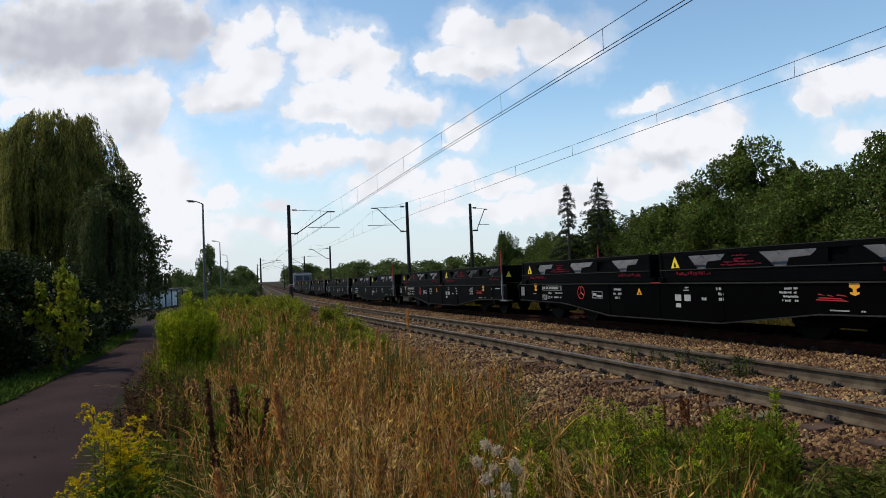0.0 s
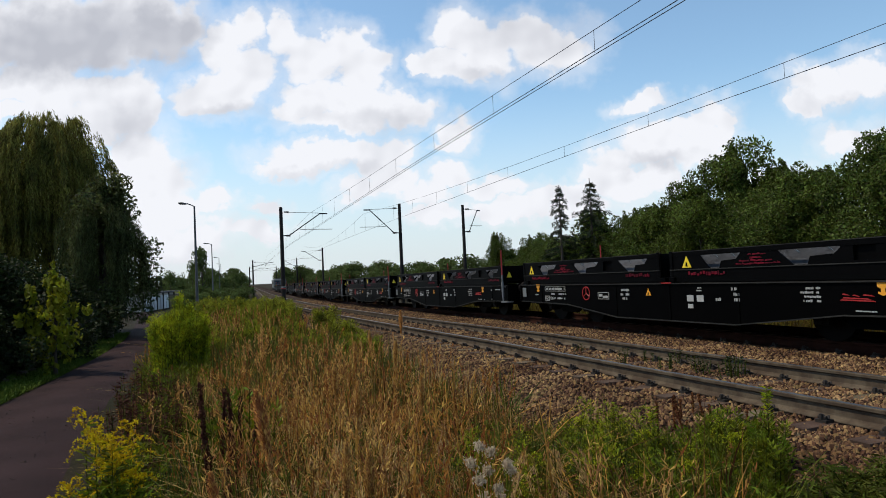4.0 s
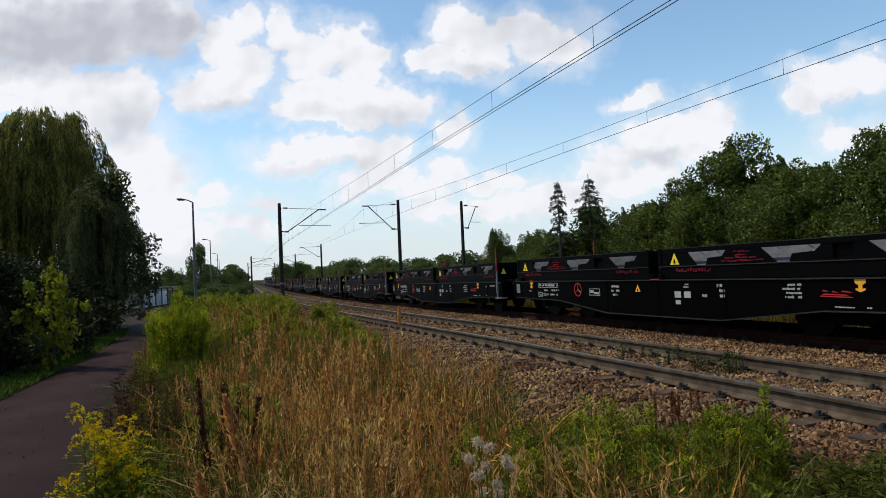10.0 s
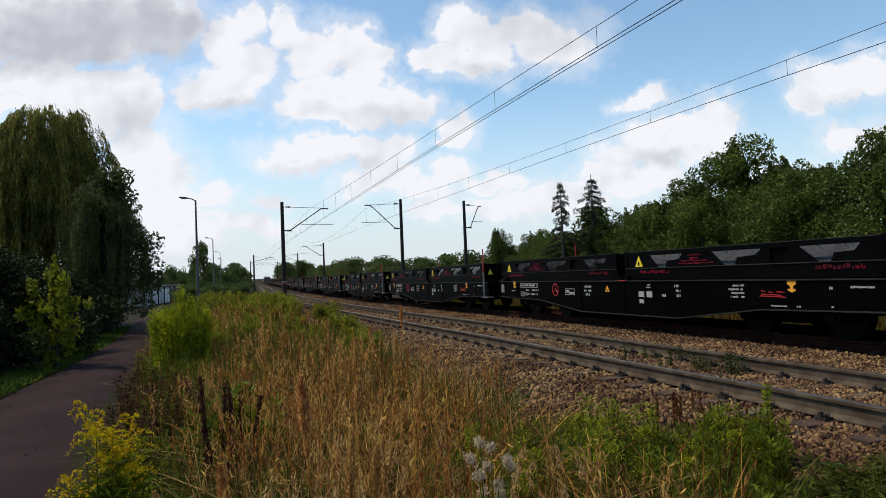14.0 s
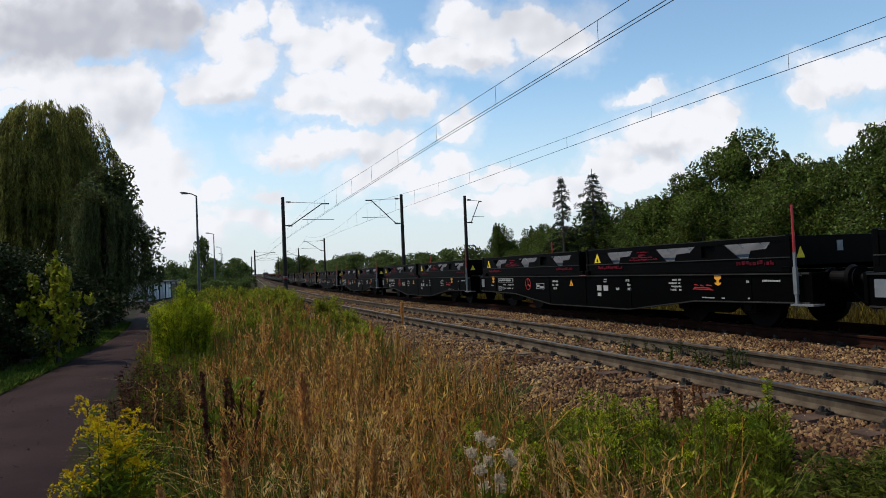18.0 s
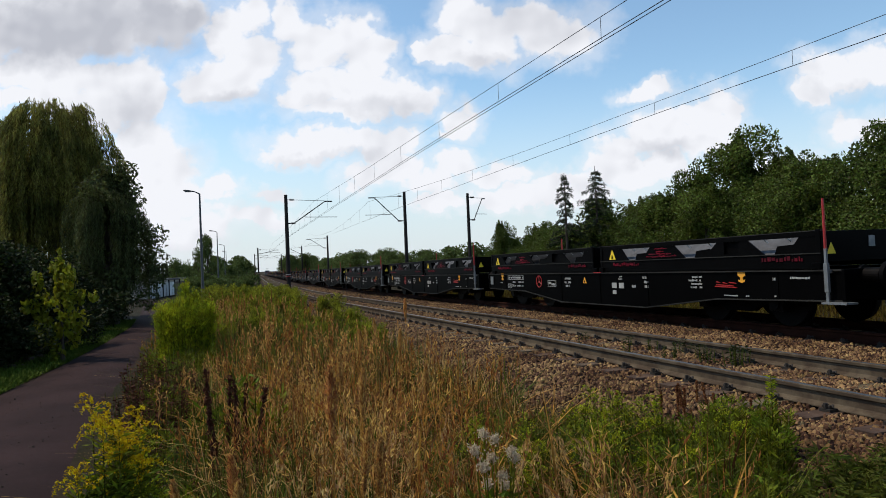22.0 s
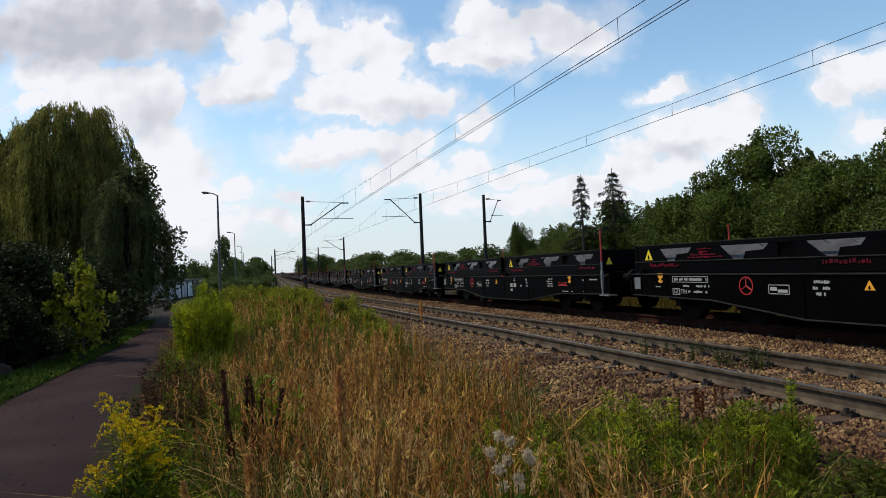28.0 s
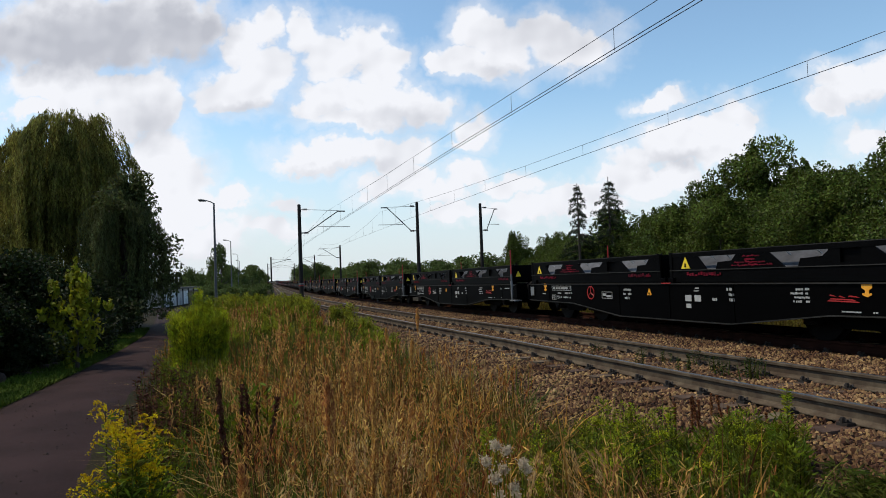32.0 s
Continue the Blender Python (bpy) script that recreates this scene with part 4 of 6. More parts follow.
def build_locomotive():
    """The electric locomotive at the head of the train."""
    t = thing("locomotive", "grey-green electric locomotive at the head of a goods train", "locomotive")
    side = [(0.0, 0.75), (15.4, 0.75), (15.6, 1.35), (15.15, 2.55), (14.7, 2.72), (0.7, 2.72), (0.25, 2.55), (-0.2, 1.35)]
    part("body", prism(bmesh.new(), side, "x", -1.3, 1.3), M["loco"], t)
    part("roof", prism(bmesh.new(), [(-1.15, 2.72), (1.15, 2.72), (0.8, 2.9), (-0.8, 2.9)], "y", 0.9, 14.5), M["roof"], t, "dark grey roof")
    part("underframe", boxed(-1.28, 1.28, 0.1, 15.3, 0.45, 0.75, bevel=0.02), M["black"], t)
    for y, d in ((-0.06, -1), (15.46, 1)):
        for x in (-0.58, 0.58):
            part("windscreen", prism(bmesh.new(), [(y - 0.03 * d, 1.72), (y + 0.03 * d, 1.72), (y - 0.22 * d, 2.38), (y - 0.28 * d, 2.38)], "x", x - 0.46, x + 0.46), M["pane"], t, "dark windscreen pane")
            part("headlight", rod(bmesh.new(), (x * 1.4, y - 0.1 * d, 1.12), (x * 1.4, y + 0.1 * d, 1.12), 0.12, n=14), M["white"], t, "round headlight")
            part("buffer", rod(bmesh.new(), (x * 1.5, y - 0.2 * d, 0.62), (x * 1.5, y + 0.35 * d, 0.62), 0.1, 0.17, n=12), M["black"], t, "black buffer")
    for x in (-1.31, 1.31):
        for y in (0.9, 14.3):
            part("cab_window", boxed(x - 0.01, x + 0.01, y - 0.4, y + 0.4, 1.75, 2.35), M["pane"], t, "dark cab side window")
        for k in range(6):
            part("grille", boxed(x - 0.015, x + 0.015, 2.9 + k * 1.65, 4.2 + k * 1.65, 1.75, 2.35), M["tube"], t, "grey ventilation grille")
        part("stripe", boxed(x - 0.012, x + 0.012, 0.3, 15.1, 1.22, 1.34), M["white"], t, "pale stripe")
    for y in (3.4, 12.0):
        bogie = part("bogie", boxed(-1.1, 1.1, y - 2.0, y + 2.0, 0.3, 0.6, bevel=0.03), M["black"], t)
        for k in (-1.6, 0.0, 1.6):
            for x in (-0.75, 0.75):
                part("wheel", rod(bmesh.new(), (x - 0.06, y + k, 0.46), (x + 0.06, y + k, 0.46), 0.46, n=20), M["wheel"], bogie)
    pan = rod(bmesh.new(), (-0.5, 11.0, 2.9), (-0.5, 12.2, 3.5), 0.025, n=6)
    rod(pan, (0.5, 11.0, 2.9), (0.5, 12.2, 3.5), 0.025, n=6)
    rod(pan, (-0.5, 12.2, 3.5), (-0.3, 11.2, 4.15), 0.02, n=6)
    rod(pan, (0.5, 12.2, 3.5), (0.3, 11.2, 4.15), 0.02, n=6)
    rod(pan, (-0.8, 11.2, 4.15), (0.8, 11.2, 4.15), 0.03, n=6)
    part("pantograph", pan, M["tube"], t, "raised pantograph")
    return t


locomotive = build_locomotive()

# Where the tail post of wagon 0 stands along the line, second by second
TRAIN_RUN = [-254.46, -241.03, -227.51, -213.96, -200.35, -186.72, -173.08, -159.37, -145.66, -131.89, -118.03, -104.15, -90.17, -76.16, -62.14, -48.03, -33.92, -19.86, -5.85, 7.96, 21.61, 35.12, 48.35, 61.35, 74.27, 86.92, 99.25, 111.37, 123.3, 135.09, 146.7, 158.09, 169.33]

# ---- masts, wires, street lamps ----
def build_mast(u, y, height, arm, arm_z, direction, label, base_z=-0.55, steady=0.8, radius=0.14):
    m = thing("catenary_mast", label, "catenary mast", pose(u, y, 0), group="masts along the line")
    base_z += grade(y) if 3 < u - bend(y) < 14 else 0.0
    bm = bmesh.new()
    rod(bm, (0, 0, base_z), (0, 0, height), radius, radius * 0.72, n=12)
    part("pole", bm, M["mast"], m)
    part("pole_cap", rod(bmesh.new(), (0, 0, height), (0, 0, height + 0.06), radius * 0.8, radius * 0.5, n=12), M["mast"], m)
    part("foundation", boxed(-0.28, 0.28, -0.28, 0.28, base_z - 0.2, base_z + 0.25, bevel=0.03), M["concrete"], m)
    d = direction
    low = arm_z
    bm = bmesh.new()
    rod(bm, (d * 0.1, 0, low), (d * 0.45, 0, low), 0.035, n=8)
    rod(bm, (d * 0.45, 0, low), (d * arm * 0.84, 0, height - 0.36), 0.032, n=8)
    rod(bm, (d * arm * 0.84, 0, height - 0.36), (d * arm, 0, height - 0.36), 0.04, n=8)
    part("cantilever", bm, M["tube"], m)
    part("tie_rod", rod(bmesh.new(), (d * 0.1, 0, height - 0.25), (d * arm * 0.86, 0, height - 0.33), 0.014, n=6), M["tube"], m)
    for x, z in ((0.22, height - 0.25), (0.28, low)):
        bm = bmesh.new()
        for k in range(5):
            rod(bm, (d * (x + k * 0.055), 0, z), (d * (x + k * 0.055 + 0.03), 0, z), 0.06, n=10)
        part("insulator", bm, M["insulator"], m)
    if steady:
        z = low + (height - 0.36 - low) * 0.28
        part("steady_arm", rod(bmesh.new(), (d * arm * 0.40, 0, z), (d * arm * 1.1, 0, z - 0.02), 0.018, n=6), M["tube"], m)
    for k, z in enumerate((0.9, 1.0)):
        part("mast_band", rod(bmesh.new(), (0, 0, z), (0, 0, z + 0.05), radius * 0.99, n=12), M["white"] if k else M["red"], m)
    return m


build_mast(on_line(4.67, 42).x, 42, 5.85, 2.85, 4.15, 1, "dark catenary mast with a bracket over the near track")
build_mast(on_line(12.9, 44.3).x, 44.3, 6.3, 2.55, 4.35, -1, "dark catenary mast with a bracket over the far track")
build_mast(19.8, 45.2, 6.3, 1.35, 4.4, 1, "dark catenary mast with a short bracket")
build_mast(17.68, 85, 5.4, 2.6, 3.9, -1, "dark catenary mast far down the line")
build_mast(20.7, 122, 5.5, 2.6, 4.2, -1, "slender lattice catenary mast far down the line")
build_mast(11.15, 104, 4.75, 3.0, 3.9, 1, "slender catenary mast far down the line")
build_mast(16.4, 160, 5.2, 3.0, 4.2, 1, "slender catenary mast far down the line")
build_mast(24.5, 175, 5.4, 2.6, 4.4, -1, "slender catenary mast far down the line")


def strand(name, points, r, label):
    cu = bpy.data.curves.new(name, "CURVE")
    cu.dimensions, cu.bevel_depth, cu.bevel_resolution = "3D", r, 2
    sp = cu.splines.new("POLY")
    sp.points.add(len(points) - 1)
    for p, q in zip(sp.points, points):
        p.co = (*q, 1)
    cu.materials.append(M["wire"])
    ob = new(name, cu)
    return tagged(ob, label, "overhead wire", group="overhead wires")


def build_wires():
    for u in (NEAR_TRACK, FAR_TRACK):
        spans = [-24, 42, 104, 160, 230] if u == NEAR_TRACK else [-22, 44.3, 85, 122, 175, 230]
        for off in (-0.05, 0.05) if u == NEAR_TRACK else (0.0,):
            pts = []
            for y in np.arange(-24, 230, 3.0):
                pts.append(on_line(u + off + min(0.1, max(-0.25, 0.012 * (y - 18))), y, float(np.interp(y, [0, 12, 42, 230], [4.78, 4.62, 4.34, 4.3] if u == NEAR_TRACK else [4.5, 4.54, 4.5, 4.4])) - grade(y)))
            strand("contact_wire", pts, 0.0065, "dark contact wire above a railway track")
        pts = []
        for a, b in zip(spans, spans[1:]):
            for i in range(16):
                s = i / 16
                y = a + (b - a) * s
                sag = 4 * s * (1 - s)
                top = 5.48 if u == NEAR_TRACK else 5.7
                pts.append(on_line(u + min(0.1, max(-0.25, 0.012 * (y - 18))), y, top - grade(y) - (0.46 if u == NEAR_TRACK else 0.9) * sag))
        strand("messenger_wire", pts, 0.0055, "sagging messenger wire above a railway track")
        for y in np.arange(1.0, 60, 3.9):
            for a, b in zip(spans, spans[1:]):
                if a <= y < b:
                    s = (y - a) / (b - a)
                    top = (5.48 - 0.46 * 4 * s * (1 - s)) if u == NEAR_TRACK else (5.7 - 0.9 * 4 * s * (1 - s))
                    low = float(np.interp(y, [0, 12, 42, 230], [4.78, 4.62, 4.34, 4.3] if u == NEAR_TRACK else [4.5, 4.54, 4.5, 4.4])) - grade(y)
                    strand("dropper", [on_line(u + min(0.1, max(-0.25, 0.012 * (y - 18))), y, top - grade(y)), on_line(u + min(0.1, max(-0.25, 0.012 * (y - 18))), y, low)], 0.004, "thin dropper between two overhead wires")


build_wires()


def build_lamp(x, y, height, arm=0.62, base=-0.6):
    m = thing("street_lamp", "grey street lamp on a slim column beside a lane", "street lamp", pose(x, y, 0), group="lamps along the lane")
    part("column", rod(bmesh.new(), (0, 0, base), (0, 0, height - 0.1), 0.085, 0.045, n=12), M["lamp"], m)
    part("column_base", rod(bmesh.new(), (0, 0, base), (0, 0, base + 0.9), 0.11, n=12), M["lamp"], m)
    bm = bmesh.new()
    last = Vector((0, 0, height - 0.12))
    for i in range(1, 7):
        a = i / 6
        p = Vector((-arm * 0.75 * a, 0, height - 0.12 + 0.16 * math.sin(a * 1.57)))
        rod(bm, last, p, 0.03, n=8)
        last = p
    part("arm", bm, M["lamp"], m)
    bm = bmesh.new()
    bmesh.ops.create_uvsphere(bm, u_segments=14, v_segments=8, radius=1, matrix=Matrix.Translation((-arm * 0.98, 0, height + 0.05)) @ Matrix.Rotation(0.12, 4, "Y") @ Matrix.Diagonal((0.26, 0.11, 0.06, 1)))
    head = part("head", bm, M["lamp"], m)
    part("lens", boxed(-arm * 0.98 - 0.17, -arm * 0.98 + 0.17, -0.07, 0.07, height - 0.015, height + 0.005, bevel=0.004), M["white"], head, "pale lens")
    return m


build_lamp(1.25, 40, 5.86)
build_lamp(4.2, 80, 6.0)
build_lamp(7.4, 120, 6.0)
build_lamp(10.2, 160, 6.1)


# ---- trees ----
def leaf_quads(centres, length, width, rng, droop=0.0, axis=None, loose=0.35):
    """Small pointed leaves (one four-sided face each) about the centres."""
    n = len(centres)
    if axis is None:
        d = rng.normal(0, 1, (n, 3))
        d[:, 2] -= droop
    else:
        d = axis + rng.normal(0, loose, (n, 3))
    d /= np.linalg.norm(d, axis=1)[:, None] + 1e-9
    s = np.cross(d, rng.normal(0, 1, (n, 3)))
    s /= np.linalg.norm(s, axis=1)[:, None] + 1e-9
    L = (length * rng.uniform(0.6, 1.35, n))[:, None]
    Wd = (width * rng.uniform(0.6, 1.3, n))[:, None]
    nrm = np.cross(d, s)
    a = centres - d * L * 0.5
    b = centres + s * Wd * 0.5 + nrm * Wd * 0.12
    c = centres + d * L * 0.5
    e = centres - s * Wd * 0.5 + nrm * Wd * 0.12
    return np.stack([a, b, c, e], 1).reshape(-1, 3)


def quads_mesh(name, verts, material):
    n = len(verts) // 4
    me = bpy.data.meshes.new(name)
    me.vertices.add(len(verts))
    me.vertices.foreach_set("co", np.ascontiguousarray(verts, dtype=np.float32).ravel())
    me.loops.add(n * 4)
    me.loops.foreach_set("vertex_index", np.arange(n * 4, dtype=np.int32))
    me.polygons.add(n)
    me.polygons.foreach_set("loop_start", np.arange(0, n * 4, 4, dtype=np.int32))
    me.update(calc_edges=True)
    me.materials.append(material)
    return me


def clump_crown(seed, leaves, clumps, leaf, width=1.0, low=0.12, spread=0.13, tufts=8):
    """Leaves in clumps inside an uneven crown of unit height and unit half width."""
    rng = np.random.default_rng(seed)
    cs, rs = [], []
    while len(cs) < clumps:
        z = rng.uniform(low, 1.0)
        r = width * 0.5 * (1 - abs((z - 0.48) / 0.60) ** 2.2)
        a = rng.uniform(0, 6.283)
        k = rng.uniform(0.25, 1.0) ** 0.5 * (0.8 + 0.3 * math.sin(3 * a + seed) + 0.15 * math.sin(5 * a + z * 9))
        cs.append((r * k * math.cos(a), r * k * math.sin(a), z))
        rs.append(rng.uniform(0.6, 1.2) * spread)
    for _ in range(tufts):       # shoots that break the outline
        z = rng.uniform(0.78, 1.1)
        a = rng.uniform(0, 6.283)
        r = width * 0.5 * rng.uniform(0, 1) ** 0.7 * (1.35 - z)
        for k in range(5):
            cs.append((r * (1 - 0.06 * k) * math.cos(a), r * (1 - 0.06 * k) * math.sin(a), z - 0.04 * k))
            rs.append(spread * (0.16 + 0.12 * k))
    cs, rs = np.array(cs), np.array(rs)
    pick = rng.choice(len(cs), leaves, p=rs ** 1.7 / np.sum(rs ** 1.7))
    d = rng.normal(0, 1, (leaves, 3))
    d /= np.linalg.norm(d, axis=1)[:, None]
    pos = cs[pick] + d * (rs[pick] * rng.uniform(0.2, 1.0, leaves) ** 0.45)[:, None]
    pos[:, 2] = np.maximum(pos[:, 2], 0.02)
    return leaf_quads(pos, leaf, leaf * 0.62, rng, 0.4), cs


def trunk_and_limbs(bm, cs, seed, r=0.03, top=0.7):
    rng = random.Random(seed)
    pts = [Vector((0, 0, -0.02))]
    for i in range(1, 5):
        pts.append(Vector((rng.uniform(-0.03, 0.03), rng.uniform(-0.03, 0.03), top * i / 4)))
    for i in range(4):
        rod(bm, pts[i], pts[i + 1], r * (1 - 0.2 * i), r * (0.8 - 0.2 * i), n=8)
    for c in rng.sample(range(len(cs)), min(14, len(cs))):
        z = max(0.12, cs[c][2] * 0.6)
        k = min(3, int(z / top * 4))
        a = pts[k].lerp(pts[k + 1], (z - pts[k].z) / max(1e-3, pts[k + 1].z - pts[k].z) if pts[k + 1].z > pts[k].z else 0)
        b = Vector(cs[c])
        m = (a + b) / 2 + Vector((0, 0, -0.03))
        rod(bm, a, m, r * 0.42, r * 0.28, n=6)
        rod(bm, m, b, r * 0.28, r * 0.08, n=6)
    return bm


CROWNS = {}


def crown_kind(kind, seed, material, leaves, clumps, leaf, **more):
    verts, cs = clump_crown(seed, leaves, clumps, leaf, **more)
    bm = trunk_and_limbs(bmesh.new(), cs, seed)
    me = bpy.data.meshes.new("trunk")
    bm.to_mesh(me)
    bm.free()
    me.materials.append(M["bark"])
    CROWNS.setdefault(kind, []).append((quads_mesh("crown", verts, material), me))


for k in range(4):
    crown_kind("broad", 10 + k, M["leaf"], 30000, 52, 0.022, width=1.02, spread=0.115, tufts=14)
for k in range(2):
    crown_kind("slim", 20 + k, M["leaf"], 5200, 46, 0.04, width=0.62, low=0.05, spread=0.11)
for k in range(3):
    crown_kind("far", 30 + k, M["farleaf"], 2600, 40, 0.06, width=1.0, low=0.03, spread=0.16)
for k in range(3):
    crown_kind("shrub", 40 + k, M["shadeleaf"], 8000, 55, 0.045, width=1.25, low=0.04, spread=0.17)
crown_kind("ragged", 60, M["twigleaf"], 14000, 64, 0.024, width=0.62, low=0.06, spread=0.075, tufts=26)
crown_kind("lime", 50, M["limeleaf"], 1900, 30, 0.07, width=0.8, low=0.1, spread=0.10)


def plant_tree(kind, i, x, y, height, wide=1.0, base=-0.56, label="", name="tree", turn=None, group=""):
    crown_me, trunk_me = CROWNS[kind][i % len(CROWNS[kind])]
    t = thing(name, label, name, None, group)
    t.matrix_basis = Matrix.LocRotScale((x, y, base), Euler((0, 0, turn if turn is not None else i * 1.7)), (height * wide, height * wide, height))
    part("trunk", trunk_me, None, t, "dark bark trunk with limbs")
    c = part("crown", crown_me, None, t)
    c["kind"] = "stuff"
    return t


RIGHT_TREES = [  # x, y, height above the soil, width
    (22.5, 22.0, 7.2, 0.95), (21.3, 23.6, 5.9, 0.9), (23.4, 20.3, 6.3, 0.9), (20.4, 17.2, 5.5, 0.95), (22.8, 18.0, 5.6, 1.0), (20.3, 14.2, 6.0, 0.9),
    (21.5, 11.4, 6.0, 1.0), (20.5, 8.0, 6.0, 1.0), (22.9, 29.6, 5.3, 1.0), (20.8, 25.6, 4.7, 1.0), (24.5, 27.5, 5.2, 1.0), (23.0, 33.5, 4.4, 1.1),
    (21.9, 38.2, 3.9, 1.1), (24.5, 41.0, 3.9, 1.2), (19.2, 20.6, 4.2, 1.1), (18.9, 16.3, 4.0, 1.1), (18.6, 12.5, 4.2, 1.1), (19.6, 28.0, 3.7, 1.2), (20.6, 32.8, 3.5, 1.2),
    (22.4, 44.0, 3.4, 1.2), (25.5, 46.5, 3.5, 1.2), (19.9, 23.6, 4.2, 1.2), (21.4, 20.4, 4.9, 1.1), (21.2, 36.0, 3.4, 1.3),
]
for i, (x, y, h, w) in enumerate(RIGHT_TREES):
    plant_tree("broad", i, x, y, h - (0.8 if h > 5 else 0.4 if h > 4.3 else 0.0), w, label="leafy green roadside tree with an uneven crown", group="trees behind the train")
plant_tree("broad", 2, 20.6, 41.3, 4.3, 0.6, label="light green young tree standing above a hedge")
plant_tree("slim", 1, 20.9, 30.4, 4.6, 1.1, label="slim green tree beside two spruces")
rng_row = random.Random(6)
for i in range(38):
    y = 46 + i * 3.8 + rng_row.uniform(-1, 1)
    u = 18.2 + rng_row.uniform(-0.5, 3.5)
    plant_tree("far", i, u + bend(y) + 2.2, y, rng_row.uniform(2.3, 3.4) + (0.9 if i > 12 else 0), 1.5, label="dark green tree in a distant row", group="distant trees along the line")
for i, (x, y, h, w) in enumerate([(-6.5, 95, 3.9, 1.2), (-0.2, 76, 3.2, 0.8), (-2.8, 84, 3.0, 1.0), (3.7, 95, 6.5, 0.55), (2.6, 99, 4.8, 0.6), (4.4, 104, 3.2, 0.9), (2.4, 70, 1.75, 1.2),
                                  (9.5, 150, 3.0, 1.3), (12.5, 165, 3.4, 1.3), (14.5, 170, 2.6, 1.6), (6.5, 130, 2.4, 1.5), (11, 185, 3.6, 0.8), (-9, 80, 4.2, 1.1), (17, 190, 4.6, 0.9), (21, 210, 3.2, 1.4), (1.2, 82, 2.1, 1.3), (-5.0, 88, 3.3, 1.1), (-1.0, 93, 3.0, 1.2), (0.9, 90, 2.9, 1.0)]):
    plant_tree("far", i, x, y, h, w, label="dark green tree on the horizon", group="distant trees by the lane")

rng_end = random.Random(14)
for i in range(26):
    y = rng_end.uniform(300, 380)
    side = -1 if i % 3 == 0 else 1
    x = 8.3 + bend(y) + side * rng_end.uniform(7, 26)
    plant_tree("far", i, x, y, rng_end.uniform(5.0, 9.0), rng_end.uniform(1.0, 1.6), base=-0.7, label="dark green tree where the line leaves the view", group="distant trees at the end of the line")


def build_spruce(x, y, height, half, seed):
    t = thing("spruce", "dark slender spruce with ragged drooping branches", "tree", pose(x, y, -0.56), group="two spruces")
    part("trunk", rod(bmesh.new(), (0, 0, -0.05), (0, 0, height), 0.11, 0.015, n=8), M["bark"], t)
    rng = np.random.default_rng(seed)
    pos, axis, bm = [], [], bmesh.new()
    z = 0.5
    while z < height - 0.1:
        reach = half * (1 - (z / height)) ** 0.75 * rng.uniform(0.45, 1.15) + 0.06
        for a in rng.uniform(0, 6.283, 4):
            d = np.array([math.cos(a), math.sin(a), -0.18])
            tip = np.array([0, 0, z]) + d * reach
            rod(bm, (0, 0, z), tip, 0.018, 0.005, n=4)
            n = int(18 + 110 * reach)
            s = rng.uniform(0.12, 1, n)
            p = np.array([0, 0, z]) + d * reach * s[:, None] + rng.normal(0, 0.05, (n, 3)) * (1.2 - s[:, None] * 0.6)
            p[:, 2] -= rng.uniform(0, 0.2, n) * s
            pos.append(p)
            axis.append(np.tile(d + np.array([0, 0, -0.45]), (n, 1)))
        z += 0.25
    part("branchwork", bm, M["bark"], t)["kind"] = "stuff"
    c = part("crown", quads_mesh("crown", leaf_quads(np.concatenate(pos), 0.13, 0.035, rng, axis=np.concatenate(axis)), M["needle"]), None, t)
    c["kind"] = "stuff"


build_spruce(17.35, 28, 5.95, 1.4, 1)
build_spruce(19.1, 28, 6.3, 2.5, 2)


